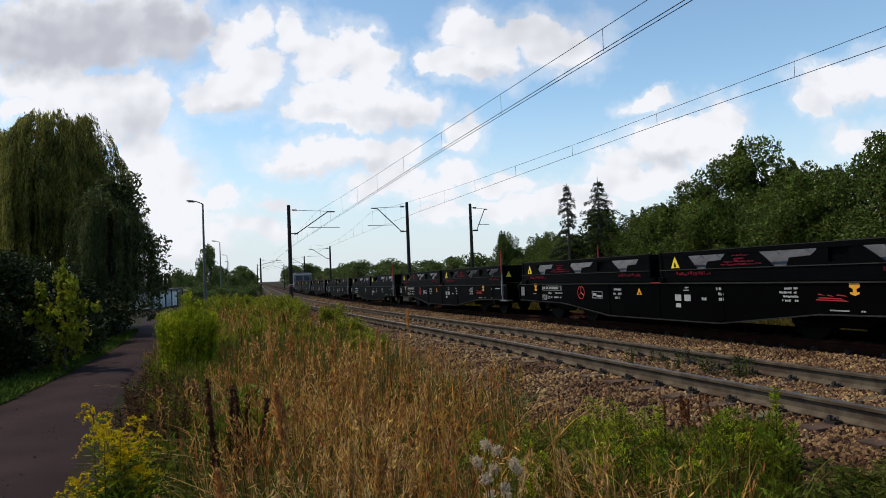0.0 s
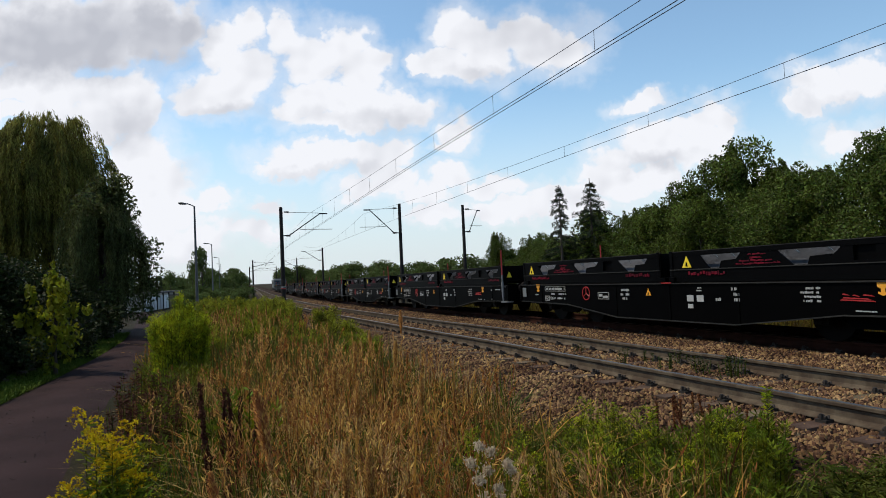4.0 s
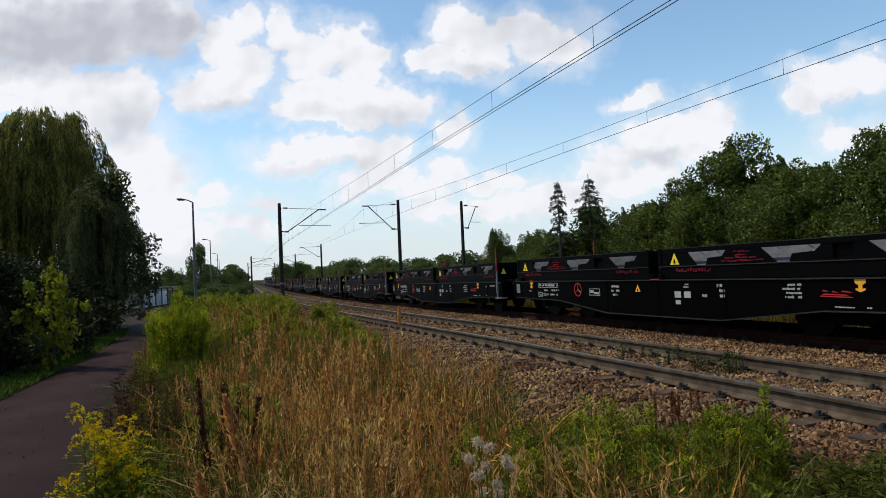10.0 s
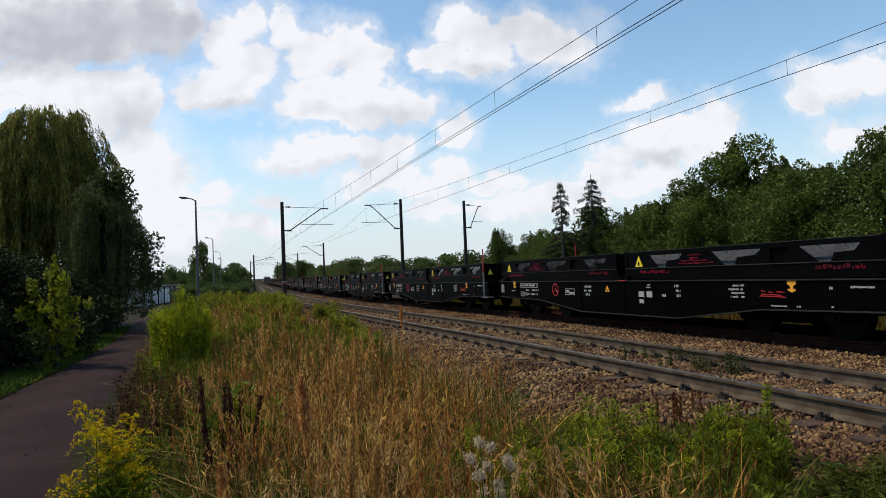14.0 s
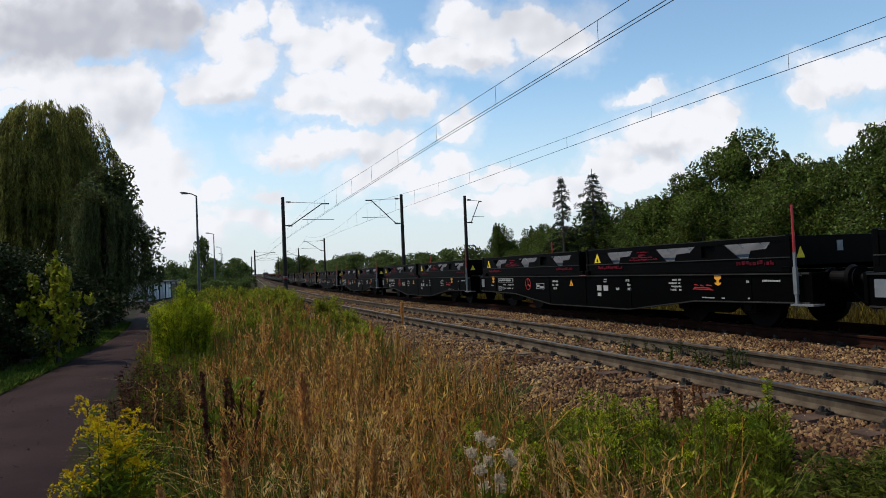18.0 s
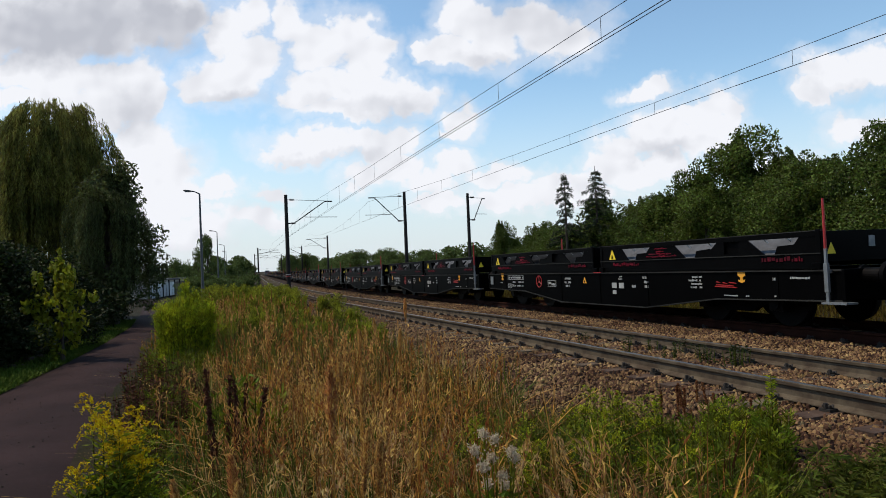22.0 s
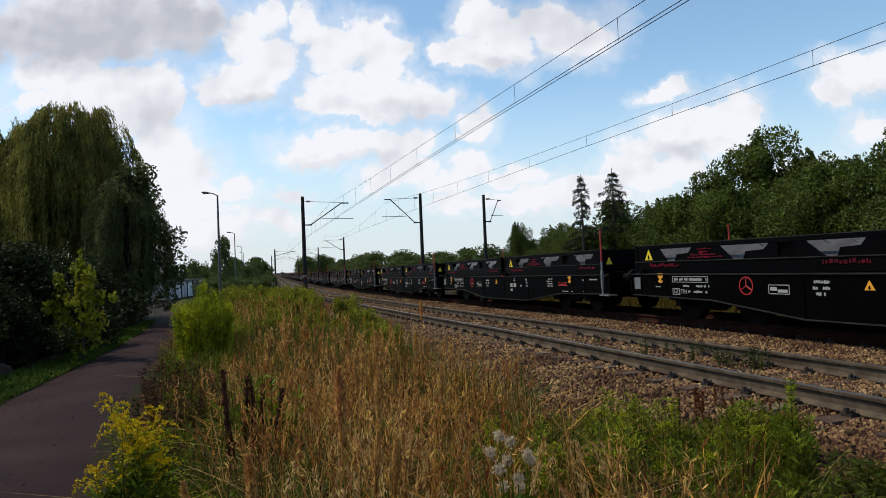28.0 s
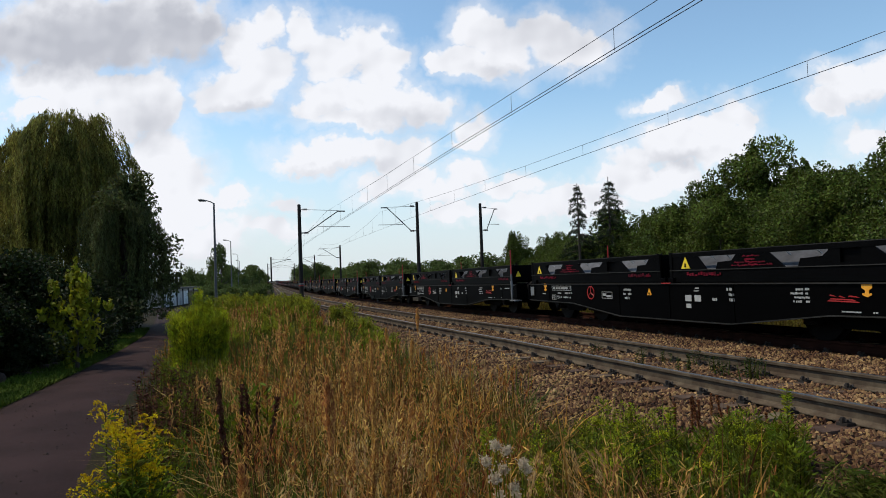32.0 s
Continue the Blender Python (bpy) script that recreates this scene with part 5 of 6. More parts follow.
def build_willow(x, y, top, half, seed, material, label, strands=430, leaf=0.11, base=-0.6, low=0.5, fall=1.0, per=58, fling=0.24):
    """A weeping tree: arched limbs from a forked trunk and long hanging strands of narrow leaves."""
    t = thing("weeping_willow", label, "tree", pose(x, y, base))
    rng = np.random.default_rng(seed)
    height = top - base
    fork = height * 0.36
    bm = bmesh.new()
    rod(bm, (0, 0, -0.1), (0.06, 0.02, fork * 0.55), half * 0.13, half * 0.10, n=12)
    rod(bm, (0.06, 0.02, fork * 0.55), (0, 0, fork), half * 0.10, half * 0.085, n=12)
    part("trunk", bm, M["bark"], t, "dark furrowed trunk")
    tips = []
    for i in range(11):
        a = i * 2.4 + rng.uniform(-0.3, 0.3)
        reach = half * rng.uniform(0.35, 0.8)
        z1 = height * rng.uniform(0.7, 0.93)
        p0, p1 = Vector((0, 0, fork * 0.9)), Vector((reach * 0.45 * math.cos(a), reach * 0.45 * math.sin(a), (fork + z1) / 2 + 0.3))
        p2 = Vector((reach * math.cos(a), reach * math.sin(a), z1))
        bm = rod(bmesh.new(), p0, p1, half * 0.05, half * 0.035, n=7)
        rod(bm, p1, p2, half * 0.035, half * 0.012, n=7)
        part("limb", bm, M["bark"], t)
        tips.append((p1, p2))
    pos, axis = [], []
    bunch = [(rng.uniform(0, 6.283), rng.uniform(0, 1) ** 0.5) for _ in range(max(24, strands // 15))]
    for i in range(strands):
        a, k = bunch[i % len(bunch)]
        a, k = a + rng.normal(0, 0.05) / (0.35 + k), min(1.05, max(0.02, k + rng.normal(0, 0.035)))
        lump = 1 + 0.16 * math.sin(4 * a + seed) + 0.1 * math.sin(9 * a)
        r = half * k * lump
        start = height * (0.975 - 0.24 * k ** 3 + 0.025 * math.sin(5 * a + 7 * k)) + rng.normal(0, 0.12)
        end = height * low * rng.uniform(0.2, 2.6) * (1.25 - 0.35 * k)
        length = max(0.6, (start - end) * rng.uniform(0.45, 1.0) * fall)
        n = int(per * length / 2.6) + 6
        s = np.sort(rng.uniform(0, 1, n))
        out = fling * half * (1 - (1 - np.minimum(1, s * 3)) ** 2) * rng.uniform(0.3, 1.0)
        wav = 0.05 * np.sin(s * 7 + i)
        px = (r + out) * math.cos(a) + wav
        py = (r + out) * math.sin(a) + 0.05 * np.cos(s * 6 + i)
        pz = start + 0.12 * np.sin(np.minimum(1, s * 4) * 3.14) - s * length
        pos.append(np.stack([px, py, np.maximum(pz, 0.12)], 1) + rng.normal(0, 0.028, (n, 3)))
        ax = np.tile(np.array([0.25 * math.cos(a), 0.25 * math.sin(a), -1.0]), (n, 1))
        axis.append(ax)
    verts = leaf_quads(np.concatenate(pos), leaf, leaf * 0.17, rng, axis=np.concatenate(axis), loose=0.22)
    c = part("crown", quads_mesh("crown", verts, material), None, t, "long hanging strands of narrow leaves")
    c["kind"] = "stuff"
    return t


build_willow(-4.9, 33.5, 9.0, 2.55, 3, M["willow"], "large weeping willow with a domed olive-green crown", strands=2100, leaf=0.17, low=0.16, per=64)
build_willow(-8.6, 35.5, 8.6, 2.5, 4, M["willow"], "weeping willow beside a larger one", strands=1100, leaf=0.19, low=0.14)
build_willow(-2.55, 29.6, 4.9, 1.25, 5, M["twigleaf"], "dark drooping tree beside a lane", strands=900, leaf=0.14, low=0.07, fall=0.95, per=50, fling=0.6)
# shrubs, several added to block light; their leaf colour holds shade as well
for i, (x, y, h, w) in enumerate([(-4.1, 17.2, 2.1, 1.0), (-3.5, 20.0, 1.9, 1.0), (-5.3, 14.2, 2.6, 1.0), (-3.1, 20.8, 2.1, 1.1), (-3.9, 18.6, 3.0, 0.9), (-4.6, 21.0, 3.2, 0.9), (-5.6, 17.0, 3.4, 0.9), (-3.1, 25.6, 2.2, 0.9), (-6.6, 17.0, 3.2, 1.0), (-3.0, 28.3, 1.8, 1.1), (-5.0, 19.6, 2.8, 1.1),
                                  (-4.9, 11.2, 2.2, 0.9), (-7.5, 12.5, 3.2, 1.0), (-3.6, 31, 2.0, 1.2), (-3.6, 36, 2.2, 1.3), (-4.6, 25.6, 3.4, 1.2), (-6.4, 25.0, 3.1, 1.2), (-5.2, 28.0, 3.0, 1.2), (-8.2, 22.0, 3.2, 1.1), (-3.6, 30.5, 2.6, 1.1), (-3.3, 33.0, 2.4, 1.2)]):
    plant_tree("shrub", i, x, y, h * 0.84, w * 1.1, base=-0.6, label="green shrub under willows with shade in its leaf colour", name="shrub", group="shrubs under the willows")
plant_tree("lime", 0, -2.5, 17.6, 2.35, 0.72, base=-0.6, label="yellow-green leafy young maple bush", name="bush")
rng_far = random.Random(21)
for i in range(30):
    y = rng_far.uniform(50, 112)
    plant_tree("far", i, rng_far.uniform(1.0, bend(y) + 3.2), y, rng_far.uniform(0.9, 1.5), rng_far.uniform(1.4, 2.0), base=-0.62, label="low green bush on the distant verge", name="bush", group="bushes on the distant verge")
for i in range(16):
    y = rng_far.uniform(118, 230)
    plant_tree("far", i, rng_far.uniform(-1.0, bend(y) + 2.5), y, rng_far.uniform(2.6, 4.4), rng_far.uniform(0.9, 1.5), base=-0.62, label="dark green tree on the horizon", group="distant trees by the lane")
plant_tree("ragged", 0, -2.3, 29.3, 6.0, 0.95, base=-0.6, label="dull green tree with a ragged airy crown", turn=0.6)


# ---- grass and weeds ----
def faces_mesh(name, verts, faces, material):
    """A mesh of quads from arrays: verts (n, 3), faces (m, 4)."""
    me = bpy.data.meshes.new(name)
    me.vertices.add(len(verts))
    me.vertices.foreach_set("co", np.ascontiguousarray(verts, dtype=np.float32).ravel())
    m = len(faces)
    me.loops.add(m * 4)
    me.loops.foreach_set("vertex_index", np.ascontiguousarray(faces, dtype=np.int32).ravel())
    me.polygons.add(m)
    me.polygons.foreach_set("loop_start", np.arange(0, m * 4, 4, dtype=np.int32))
    me.update(calc_edges=True)
    me.materials.append(material)
    return me


def blades(x, y, z, height, width, rng, lean=0.35, curl=0.35, steps=3, face=None):
    """Bent, tapering blades; returns verts, faces and the tips with their directions."""
    n = len(x)
    a = rng.uniform(0, 6.283, n)
    lean_by = np.minimum(np.abs(rng.normal(0, lean, n)), 0.8)
    wa = a + 1.5708 + rng.normal(0, 0.5, n)
    rows = []
    for k in range(steps + 1):
        s = k / steps
        off = height * (lean_by * s + curl * lean_by * 2 * s * s)
        up = height * (s - 0.28 * np.minimum(1.2, lean_by + curl * lean_by * 2) * s * s)
        cx, cy, cz = x + np.cos(a) * off, y + np.sin(a) * off, z + up
        w = width * (1 - 0.85 * s ** 1.5) * 0.5
        rows.append(np.stack([cx - np.cos(wa) * w, cy - np.sin(wa) * w, cz], -1))
        rows.append(np.stack([cx + np.cos(wa) * w, cy + np.sin(wa) * w, cz], -1))
    v = np.stack(rows, 1)
    q = np.array([(2 * k, 2 * k + 1, 2 * k + 3, 2 * k + 2) for k in range(steps)])
    f = (q[None] + (np.arange(n) * (2 * steps + 2))[:, None, None]).reshape(-1, 4)
    tips = (v[:, -1] + v[:, -2]) / 2
    before = (v[:, -3] + v[:, -4]) / 2
    d = tips - before
    return v.reshape(-1, 3), f, tips, d / (np.linalg.norm(d, axis=1)[:, None] + 1e-9)


def soil(x, y):
    """Height of the soil or the ballast foot under a plant."""
    u = x - bend_all(y)
    bed = np.interp(u, [2.6, 3.3, 4.7], [-0.50, -0.42, -0.2]) + np.interp(y, [12, 32, 46, 100], [0, -0.16, -0.26, -0.46])
    return np.maximum(ground_z(u, y), np.where(u > 2.6, bed, -9)) - 0.03


def verge_left(y):
    return np.interp(y, [0, 4.5, 7, 18, 24, 32, 60], [-0.1, -0.3, -0.7, -0.85, -0.6, -0.2, 0.4])


def scatter(rng, n, y0, y1, u1, power=1.8, gap=None):
    y = y0 + (y1 - y0) * rng.uniform(0, 1, n) ** power
    left = verge_left(y)
    right = u1(y) + bend_all(y)
    x = left + (right - left) * rng.uniform(0, 1, n)
    return x, y


def patchy(x, y, seed, size=1.3):
    return np.array([noise.noise(Vector((a / size, b / size, seed))) for a, b in zip(x, y)])


def clearing(x, y):
    """Where a broad goldenrod bush keeps the grass down."""
    return np.exp(-((x - 0.1) / 0.75) ** 2 - ((y - 11.6) / 2.6) ** 2)


def lush(x, y):
    """How green the verge is: lush beside the ballast and far off, dry in the middle."""
    g = np.exp(-((x - 3.1) / 1.2) ** 2 - ((y - 4.0) / 1.8) ** 2) * 1.4
    g += np.exp(-((x - 3.2) / 0.8) ** 2 - ((y - 13.5) / 2.2) ** 2) * 0.9
    g += np.exp(-((x + 0.05) / 0.6) ** 2 - ((y - 5.2) / 2.6) ** 2) * 1.1
    g += np.exp(-((x + 0.2) / 0.4) ** 2 - ((y - 8.5) / 2.0) ** 2) * 0.8
    g += np.clip((y - 8.5) / 5, 0, 0.82)
    return g


def tussocks(rng, count, total, y1, right, power, loose):
    """Blade feet gathered in tussocks."""
    cx, cy = scatter(rng, count, 1.7, y1, right, power)
    k = rng.integers(0, count, total)
    s = loose * (1 + 0.06 * cy[k])
    x, y = cx[k] + rng.normal(0, 1, total) * s, cy[k] + rng.normal(0, 1, total) * s
    ok = (y > 2.3 + 1.0 * (x < 0.7)) & (x > verge_left(y) + 0.6 * np.clip(4.6 - y, 0, 2)) & (x < 1.05 * y + 0.1)
    return x[ok], y[ok], rng.uniform(0.45, 1.3, count)[k][ok]


def edge_low(x, y):
    """Grass is short where the verge meets the lane."""
    return np.clip((x - verge_left(y) - 0.05) / 0.6, 0.16, 1.0)


def build_grass():
    rng = np.random.default_rng(11)
    edge = lambda y: 3.35 + 0.25 * np.sin(y * 1.7)
    # dry blades
    x, y, tall = tussocks(rng, 1000, 34000, 44, edge, 1.5, 0.05)
    keep = rng.uniform(0, 1, len(x)) > lush(x, y) * 0.8 + patchy(x, y, 2) * 0.5
    x, y, tall = x[keep], y[keep], tall[keep]
    h = rng.uniform(0.3, 0.8, len(x)) * tall * (1 - 0.6 * clearing(x, y)) * (1 + 0.5 * patchy(x, y, 5, 0.8) + 0.6 * patchy(x, y, 6, 0.28)) * np.where(x - bend_all(y) > 2.7, 0.75, 1) * edge_low(x, y)
    v, f, _, _ = blades(x, y, soil(x, y), h, (0.009 + 0.0009 * y) * rng.choice([0.7, 1.0, 1.9], len(x)), rng, 0.42, 0.8, steps=4)
    ob = new("dry_grass", faces_mesh("dry_grass", v, f, M["dry"]))
    tagged(ob, "dense dry straw-coloured grass on a railway verge", "grass", kind="stuff")
    # green blades
    x, y, tall = tussocks(rng, 2100, 54000, 46, lambda y: edge(y) + 0.25, 1.5, 0.065)
    keep = rng.uniform(0, 1, len(x)) < 0.26 + lush(x, y) * 0.9 + patchy(x, y, 8) * 0.5
    x, y, tall = x[keep], y[keep], tall[keep]
    h = rng.uniform(0.3, 0.75, len(x)) * tall * np.where(x - bend_all(y) > 2.8, 0.7, 1) * edge_low(x, y)
    v, f, _, _ = blades(x, y, soil(x, y), h, 0.009 + 0.0011 * y, rng, 0.35, 0.5)
    ob = new("green_grass", faces_mesh("green_grass", v, f, M["green"]))
    tagged(ob, "long green grass growing among dry grass", "grass", kind="stuff")
    # broad drooping blades in the foreground
    for n, name, material, label in ((7500, "dry_grass", M["straw"], "arching pale dry grass blades"), (4200, "green_grass", M["green"], "arching green grass blades")):
        x, y, tall = tussocks(rng, 420, n, 12, edge, 1.3, 0.09)
        inside = (y > 2.5) & (x > 0.15) & (x - 0.35 * (y - 2.5) < 1.9) & (x < 0.8 * y)
        keep = inside & (rng.uniform(0, 1, len(x)) < (0.35 + lush(x, y))) if name == "green_grass" else inside & (rng.uniform(0, 1, len(x)) > lush(x, y) * 0.8)
        x, y, tall = x[keep], y[keep], tall[keep]
        v, f, _, _ = blades(x, y, soil(x, y), rng.uniform(0.4, 0.8, len(x)) * tall, rng.uniform(0.006, 0.013, len(x)), rng, 0.55, 0.9, steps=5)
        ob = new(name, faces_mesh(name, v, f, material))
        tagged(ob, label, "grass", kind="stuff")
    # tall stalks with plumes
    x, y, tall = tussocks(rng, 420, 5200, 30, lambda y: 3.1 + 0 * y, 1.35, 0.075)
    keep = (rng.uniform(0, 1, len(x)) > lush(x, y) * 0.95 - 0.05) & (patchy(x, y, 15, 0.45) > -0.08)
    x, y, tall = x[keep], y[keep], tall[keep]
    h = rng.uniform(0.85, 1.15, len(x)) * (0.72 + 0.3 * tall) * (1 - 0.6 * clearing(x, y)) * np.where(x - bend_all(y) > 2.4, 0.85, 1) * np.sqrt(edge_low(x, y))
    v, f, tips, d = blades(x, y, soil(x, y), h, 0.0045 + 0.0007 * y, rng, 0.13, 0.3, steps=4)
    ob = new("grass_stalks", faces_mesh("grass_stalks", v, f, M["dry"]))
    tagged(ob, "tall dry grass stalks", "grass", kind="stuff")
    per = 15
    k = np.repeat(np.arange(len(x)), per)
    s = np.tile(np.linspace(0, 1, per), len(x))
    c = tips[k] - d[k] * (s * 0.2)[:, None] + rng.normal(0, 0.008, (len(k), 3))
    w = leaf_quads(c, 0.055, 0.006 + 0.0008 * np.repeat(y, per), rng, axis=d[k] * 1.0 + rng.normal(0, 0.25, (len(k), 3)))
    ob = new("grass_plumes", quads_mesh("grass_plumes", w, M["plume"]))
    tagged(ob, "golden-brown seed plumes of tall grass", "grass", kind="stuff")
    # dry grass beyond the far track
    y = rng.uniform(2, 40, 9000)
    x = rng.uniform(13.6, 17.5, len(y)) + bend_all(y)
    w, f, _, _ = blades(x, y, np.full(len(x), -0.6), rng.uniform(0.3, 0.7, len(x)), np.full(len(x), 0.03), rng, 0.3, 0.4, steps=2)
    ob = new("dry_grass", faces_mesh("dry_grass", w, f, M["ochre"]))
    tagged(ob, "ochre dry grass on the far side of a railway line", "grass", kind="stuff")
    # short turf by the lane
    y = rng.uniform(3, 32, 30000)
    left = np.array([path_edge(b) for b in y])
    x = left - 1.15 * (rng.uniform(0, 1, len(y)) ** 1.3 - 0.05)
    v, f, _, _ = blades(x, y, np.full(len(x), -0.61), rng.uniform(0.05, 0.14, len(x)), 0.014 + 0.0006 * y, rng, 0.4, 0.4, steps=2)
    ob = new("turf", faces_mesh("turf", v, f, M["turf"]))
    tagged(ob, "short green turf beside a lane", "grass", kind="stuff")


build_grass()


def spray(rng, base, reach, rise, n, length, width):
    """Blossom along one arching side branch."""
    s = rng.uniform(0, 1, n)
    a = rng.uniform(0, 6.283)
    px = base[0] + math.cos(a) * reach * s
    py = base[1] + math.sin(a) * reach * s
    pz = base[2] + rise * np.sin(s * 2.1) - 0.45 * reach * s * s
    c = np.stack([px, py, pz], 1) + rng.normal(0, 0.006, (n, 3))
    ax = np.tile(np.array([math.cos(a) * 0.6, math.sin(a) * 0.6, 0.5]), (n, 1))
    return leaf_quads(c, length, width, rng, axis=ax)


def goldenrod_meshes(seed, stems, height, spread, bloom, leaf_mat, bloom_mat, leaf=0.10, share=1.0, rise=0.35):
    rng = np.random.default_rng(seed)
    bm = bmesh.new()
    leaves, flowers = [], []
    for i in range(stems):
        a, r = rng.uniform(0, 6.283), spread * rng.uniform(0, 1) ** 0.5
        h = height * rng.uniform(0.72, 1.05) * (1 - 0.25 * r / max(spread, 1e-6))
        if share < 0.99:
            h *= 1.08 if i < stems * share else 0.74
        foot = Vector((r * 0.8 * math.cos(a), r * 0.8 * math.sin(a), 0))
        tip = Vector((r * math.cos(a), r * math.sin(a), h))
        rod(bm, foot, tip, 0.006, 0.002, n=5)
        n = int(h * 95)
        s = rng.uniform(0.03, 0.95, n)
        c = np.array(foot)[None] * (1 - s)[:, None] + np.array(tip)[None] * s[:, None]
        b = rng.uniform(0, 6.283, n)
        ax = np.stack([np.cos(b), np.sin(b), np.full(n, rise)], 1)
        c = c + ax * leaf * 0.5
        leaves.append(leaf_quads(c, leaf, leaf * 0.2, rng, axis=ax))
        if bloom and (share > 0.99 or i < stems * share):
            for k in range(11):
                z = 1 - 0.2 * (k / 11) ** 1.1
                p = foot.lerp(tip, z)
                flowers.append(spray(rng, p, 0.07 + 0.13 * (k / 11), 0.06, bloom, 0.019, 0.009))
    me = bpy.data.meshes.new("stems")
    bm.to_mesh(me)
    bm.free()
    me.materials.append(M["green"])
    return me, quads_mesh("leaves", np.concatenate(leaves), leaf_mat), quads_mesh("flowers", np.concatenate(flowers), bloom_mat) if flowers else None


def plant(name, meshes, x, y, label, category, turn=0.0, size=1.0, group="", z=None):
    t = thing(name, label, category, None, group)
    ground = float(soil(np.array([x]), np.array([y]))[0]) if z is None else z
    t.matrix_basis = Matrix.LocRotScale((x, y, ground), Euler((0, 0, turn)), (size, size, size))
    for piece, kind in zip(meshes, ("stalk", "foliage", "bloom")):
        if piece:
            part(kind, piece, None, t)["kind"] = "stuff"
    return t


gold = goldenrod_meshes(1, 38, 1.26, 0.19, 44, M["weed"], M["golden"], leaf=0.085, share=0.22)
plant("goldenrod", gold, -0.42, 4.65, "goldenrod clump in full yellow bloom beside a lane", "goldenrod")
gold_small = goldenrod_meshes(2, 5, 0.95, 0.14, 18, M["weed"], M["lime"])
plant("goldenrod", gold_small, -0.22, 4.8, "goldenrod with greenish-yellow flower sprays", "goldenrod")
lime_bush = goldenrod_meshes(3, 150, 1.78, 0.52, 14, M["lime"], M["lime"], leaf=0.095, rise=1.0)
plant("goldenrod", lime_bush, 0.1, 13.4, "large bushy yellow-green goldenrod clump", "goldenrod")
lime_mid = goldenrod_meshes(4, 26, 1.0, 0.55, 10, M["verge"], M["lime"], leaf=0.15, rise=0.9)
for i, (x, y, s) in enumerate([(3.4, 12.8, 0.75), (3.7, 14.6, 0.7), (2.9, 16.2, 0.75), (0.9, 17.5, 0.85), (1.3, 20.5, 0.9), (0.6, 23, 1.1), (1.9, 24.5, 1.1), (2.6, 28, 1.2), (1.0, 28, 1.2), (1.8, 33, 1.3), (3.4, 33, 1.3),
                               (2.6, 38, 1.3), (4.2, 38, 1.3), (1.6, 39, 1.3), (3.4, 43, 1.4), (2.2, 45, 1.4), (4.6, 22, 0.95), (2.0, 18.5, 0.95), (3.1, 19.5, 0.9), (3.9, 17.0, 0.85), (2.4, 21.8, 1.0), (3.6, 24.5, 1.05), (4.4, 28.5, 1.1), (3.3, 29.5, 1.15), (4.8, 33.0, 1.2), (5.3, 38.5, 1.2), (5.0, 43.5, 1.3), (0.4, 19.0, 0.9), (0.2, 27.0, 1.2)]):
    plant("goldenrod", lime_mid, x, y, "yellow-green goldenrod clump among grass", "goldenrod", i * 1.3, s, "goldenrod clumps on the verge")
weeds = [goldenrod_meshes(5 + k, 11, 0.68, 0.24, 0, M["weed"], M["weed"], leaf=0.085, rise=0.9) for k in range(3)]
under = [goldenrod_meshes(25 + k, 12, 0.42, 0.26, 0, M["green"], M["green"], leaf=0.10) for k in range(2)]
rng_w = random.Random(8)
for i in range(72):
    x = rng_w.uniform(1.7, 4.2)
    y = max(x * 0.96, rng_w.uniform(2.8, 6.2 - max(0.0, x - 2.4) * 0.95))
    plant("weed_plant", weeds[i % 3], x, y, "leafy green weed beside the ballast", "weed", i * 0.9, rng_w.uniform(0.5, 0.85), "green weeds beside the ballast")
for i, (x, y, s) in enumerate([(-0.3, 5.6, 1.0), (0.05, 5.0, 0.9), (-0.35, 6.8, 1.1), (0.34, 6.45, 1.5), (0.52, 6.6, 1.6), (-0.1, 8.6, 1.2), (-0.3, 11, 1.2), (-0.4, 14, 1.2), (0.75, 5.6, 0.8), (1.0, 4.4, 0.8), (1.45, 3.9, 0.9), (0.2, 12.0, 1.2), (0.6, 12.4, 1.1)]):
    plant("weed_plant", weeds[i % 3], x, y, "leafy green weed among dry grass", "weed", i * 1.1, s, "green weeds in the grass")
for i in range(70):
    y = 2.9 + 8.5 * rng_w.random() ** 1.4
    x = rng_w.uniform(0.1, 3.0)
    plant("low_weed", under[i % 2], x, y, "low dark green weed under dry grass", "weed", i * 1.7, rng_w.uniform(0.7, 1.25), "low weeds in the grass")
for i in range(12):
    plant("low_weed", under[i % 2], rng_w.uniform(3.3, 4.3), rng_w.uniform(2.7, 3.3), "low dark green weed at the foot of the ballast", "weed", i * 1.3, rng_w.uniform(0.6, 0.9), "low weeds by the ballast")
dead_bush = goldenrod_meshes(12, 16, 0.85, 0.26, 0, M["dead"], M["dead"], leaf=0.06)
for i, (x, y, s) in enumerate([(-0.42, 7.2, 1.0), (-0.5, 8.3, 1.1), (-0.42, 9.5, 1.2), (-0.5, 10.8, 1.2), (-0.2, 8.0, 1.1), (0.1, 9.0, 1.0), (-0.3, 6.6, 0.8), (-0.35, 8.8, 1.0), (-0.1, 10.2, 1.1)]):
    plant("dead_bush", dead_bush, x, y, "dead dark brown weed bush at the edge of a lane", "weed", i * 1.4, s, "dead weeds by the lane")
sprig = goldenrod_meshes(9, 6, 0.24, 0.11, 0, M["shadeleaf"], M["shadeleaf"], leaf=0.05)
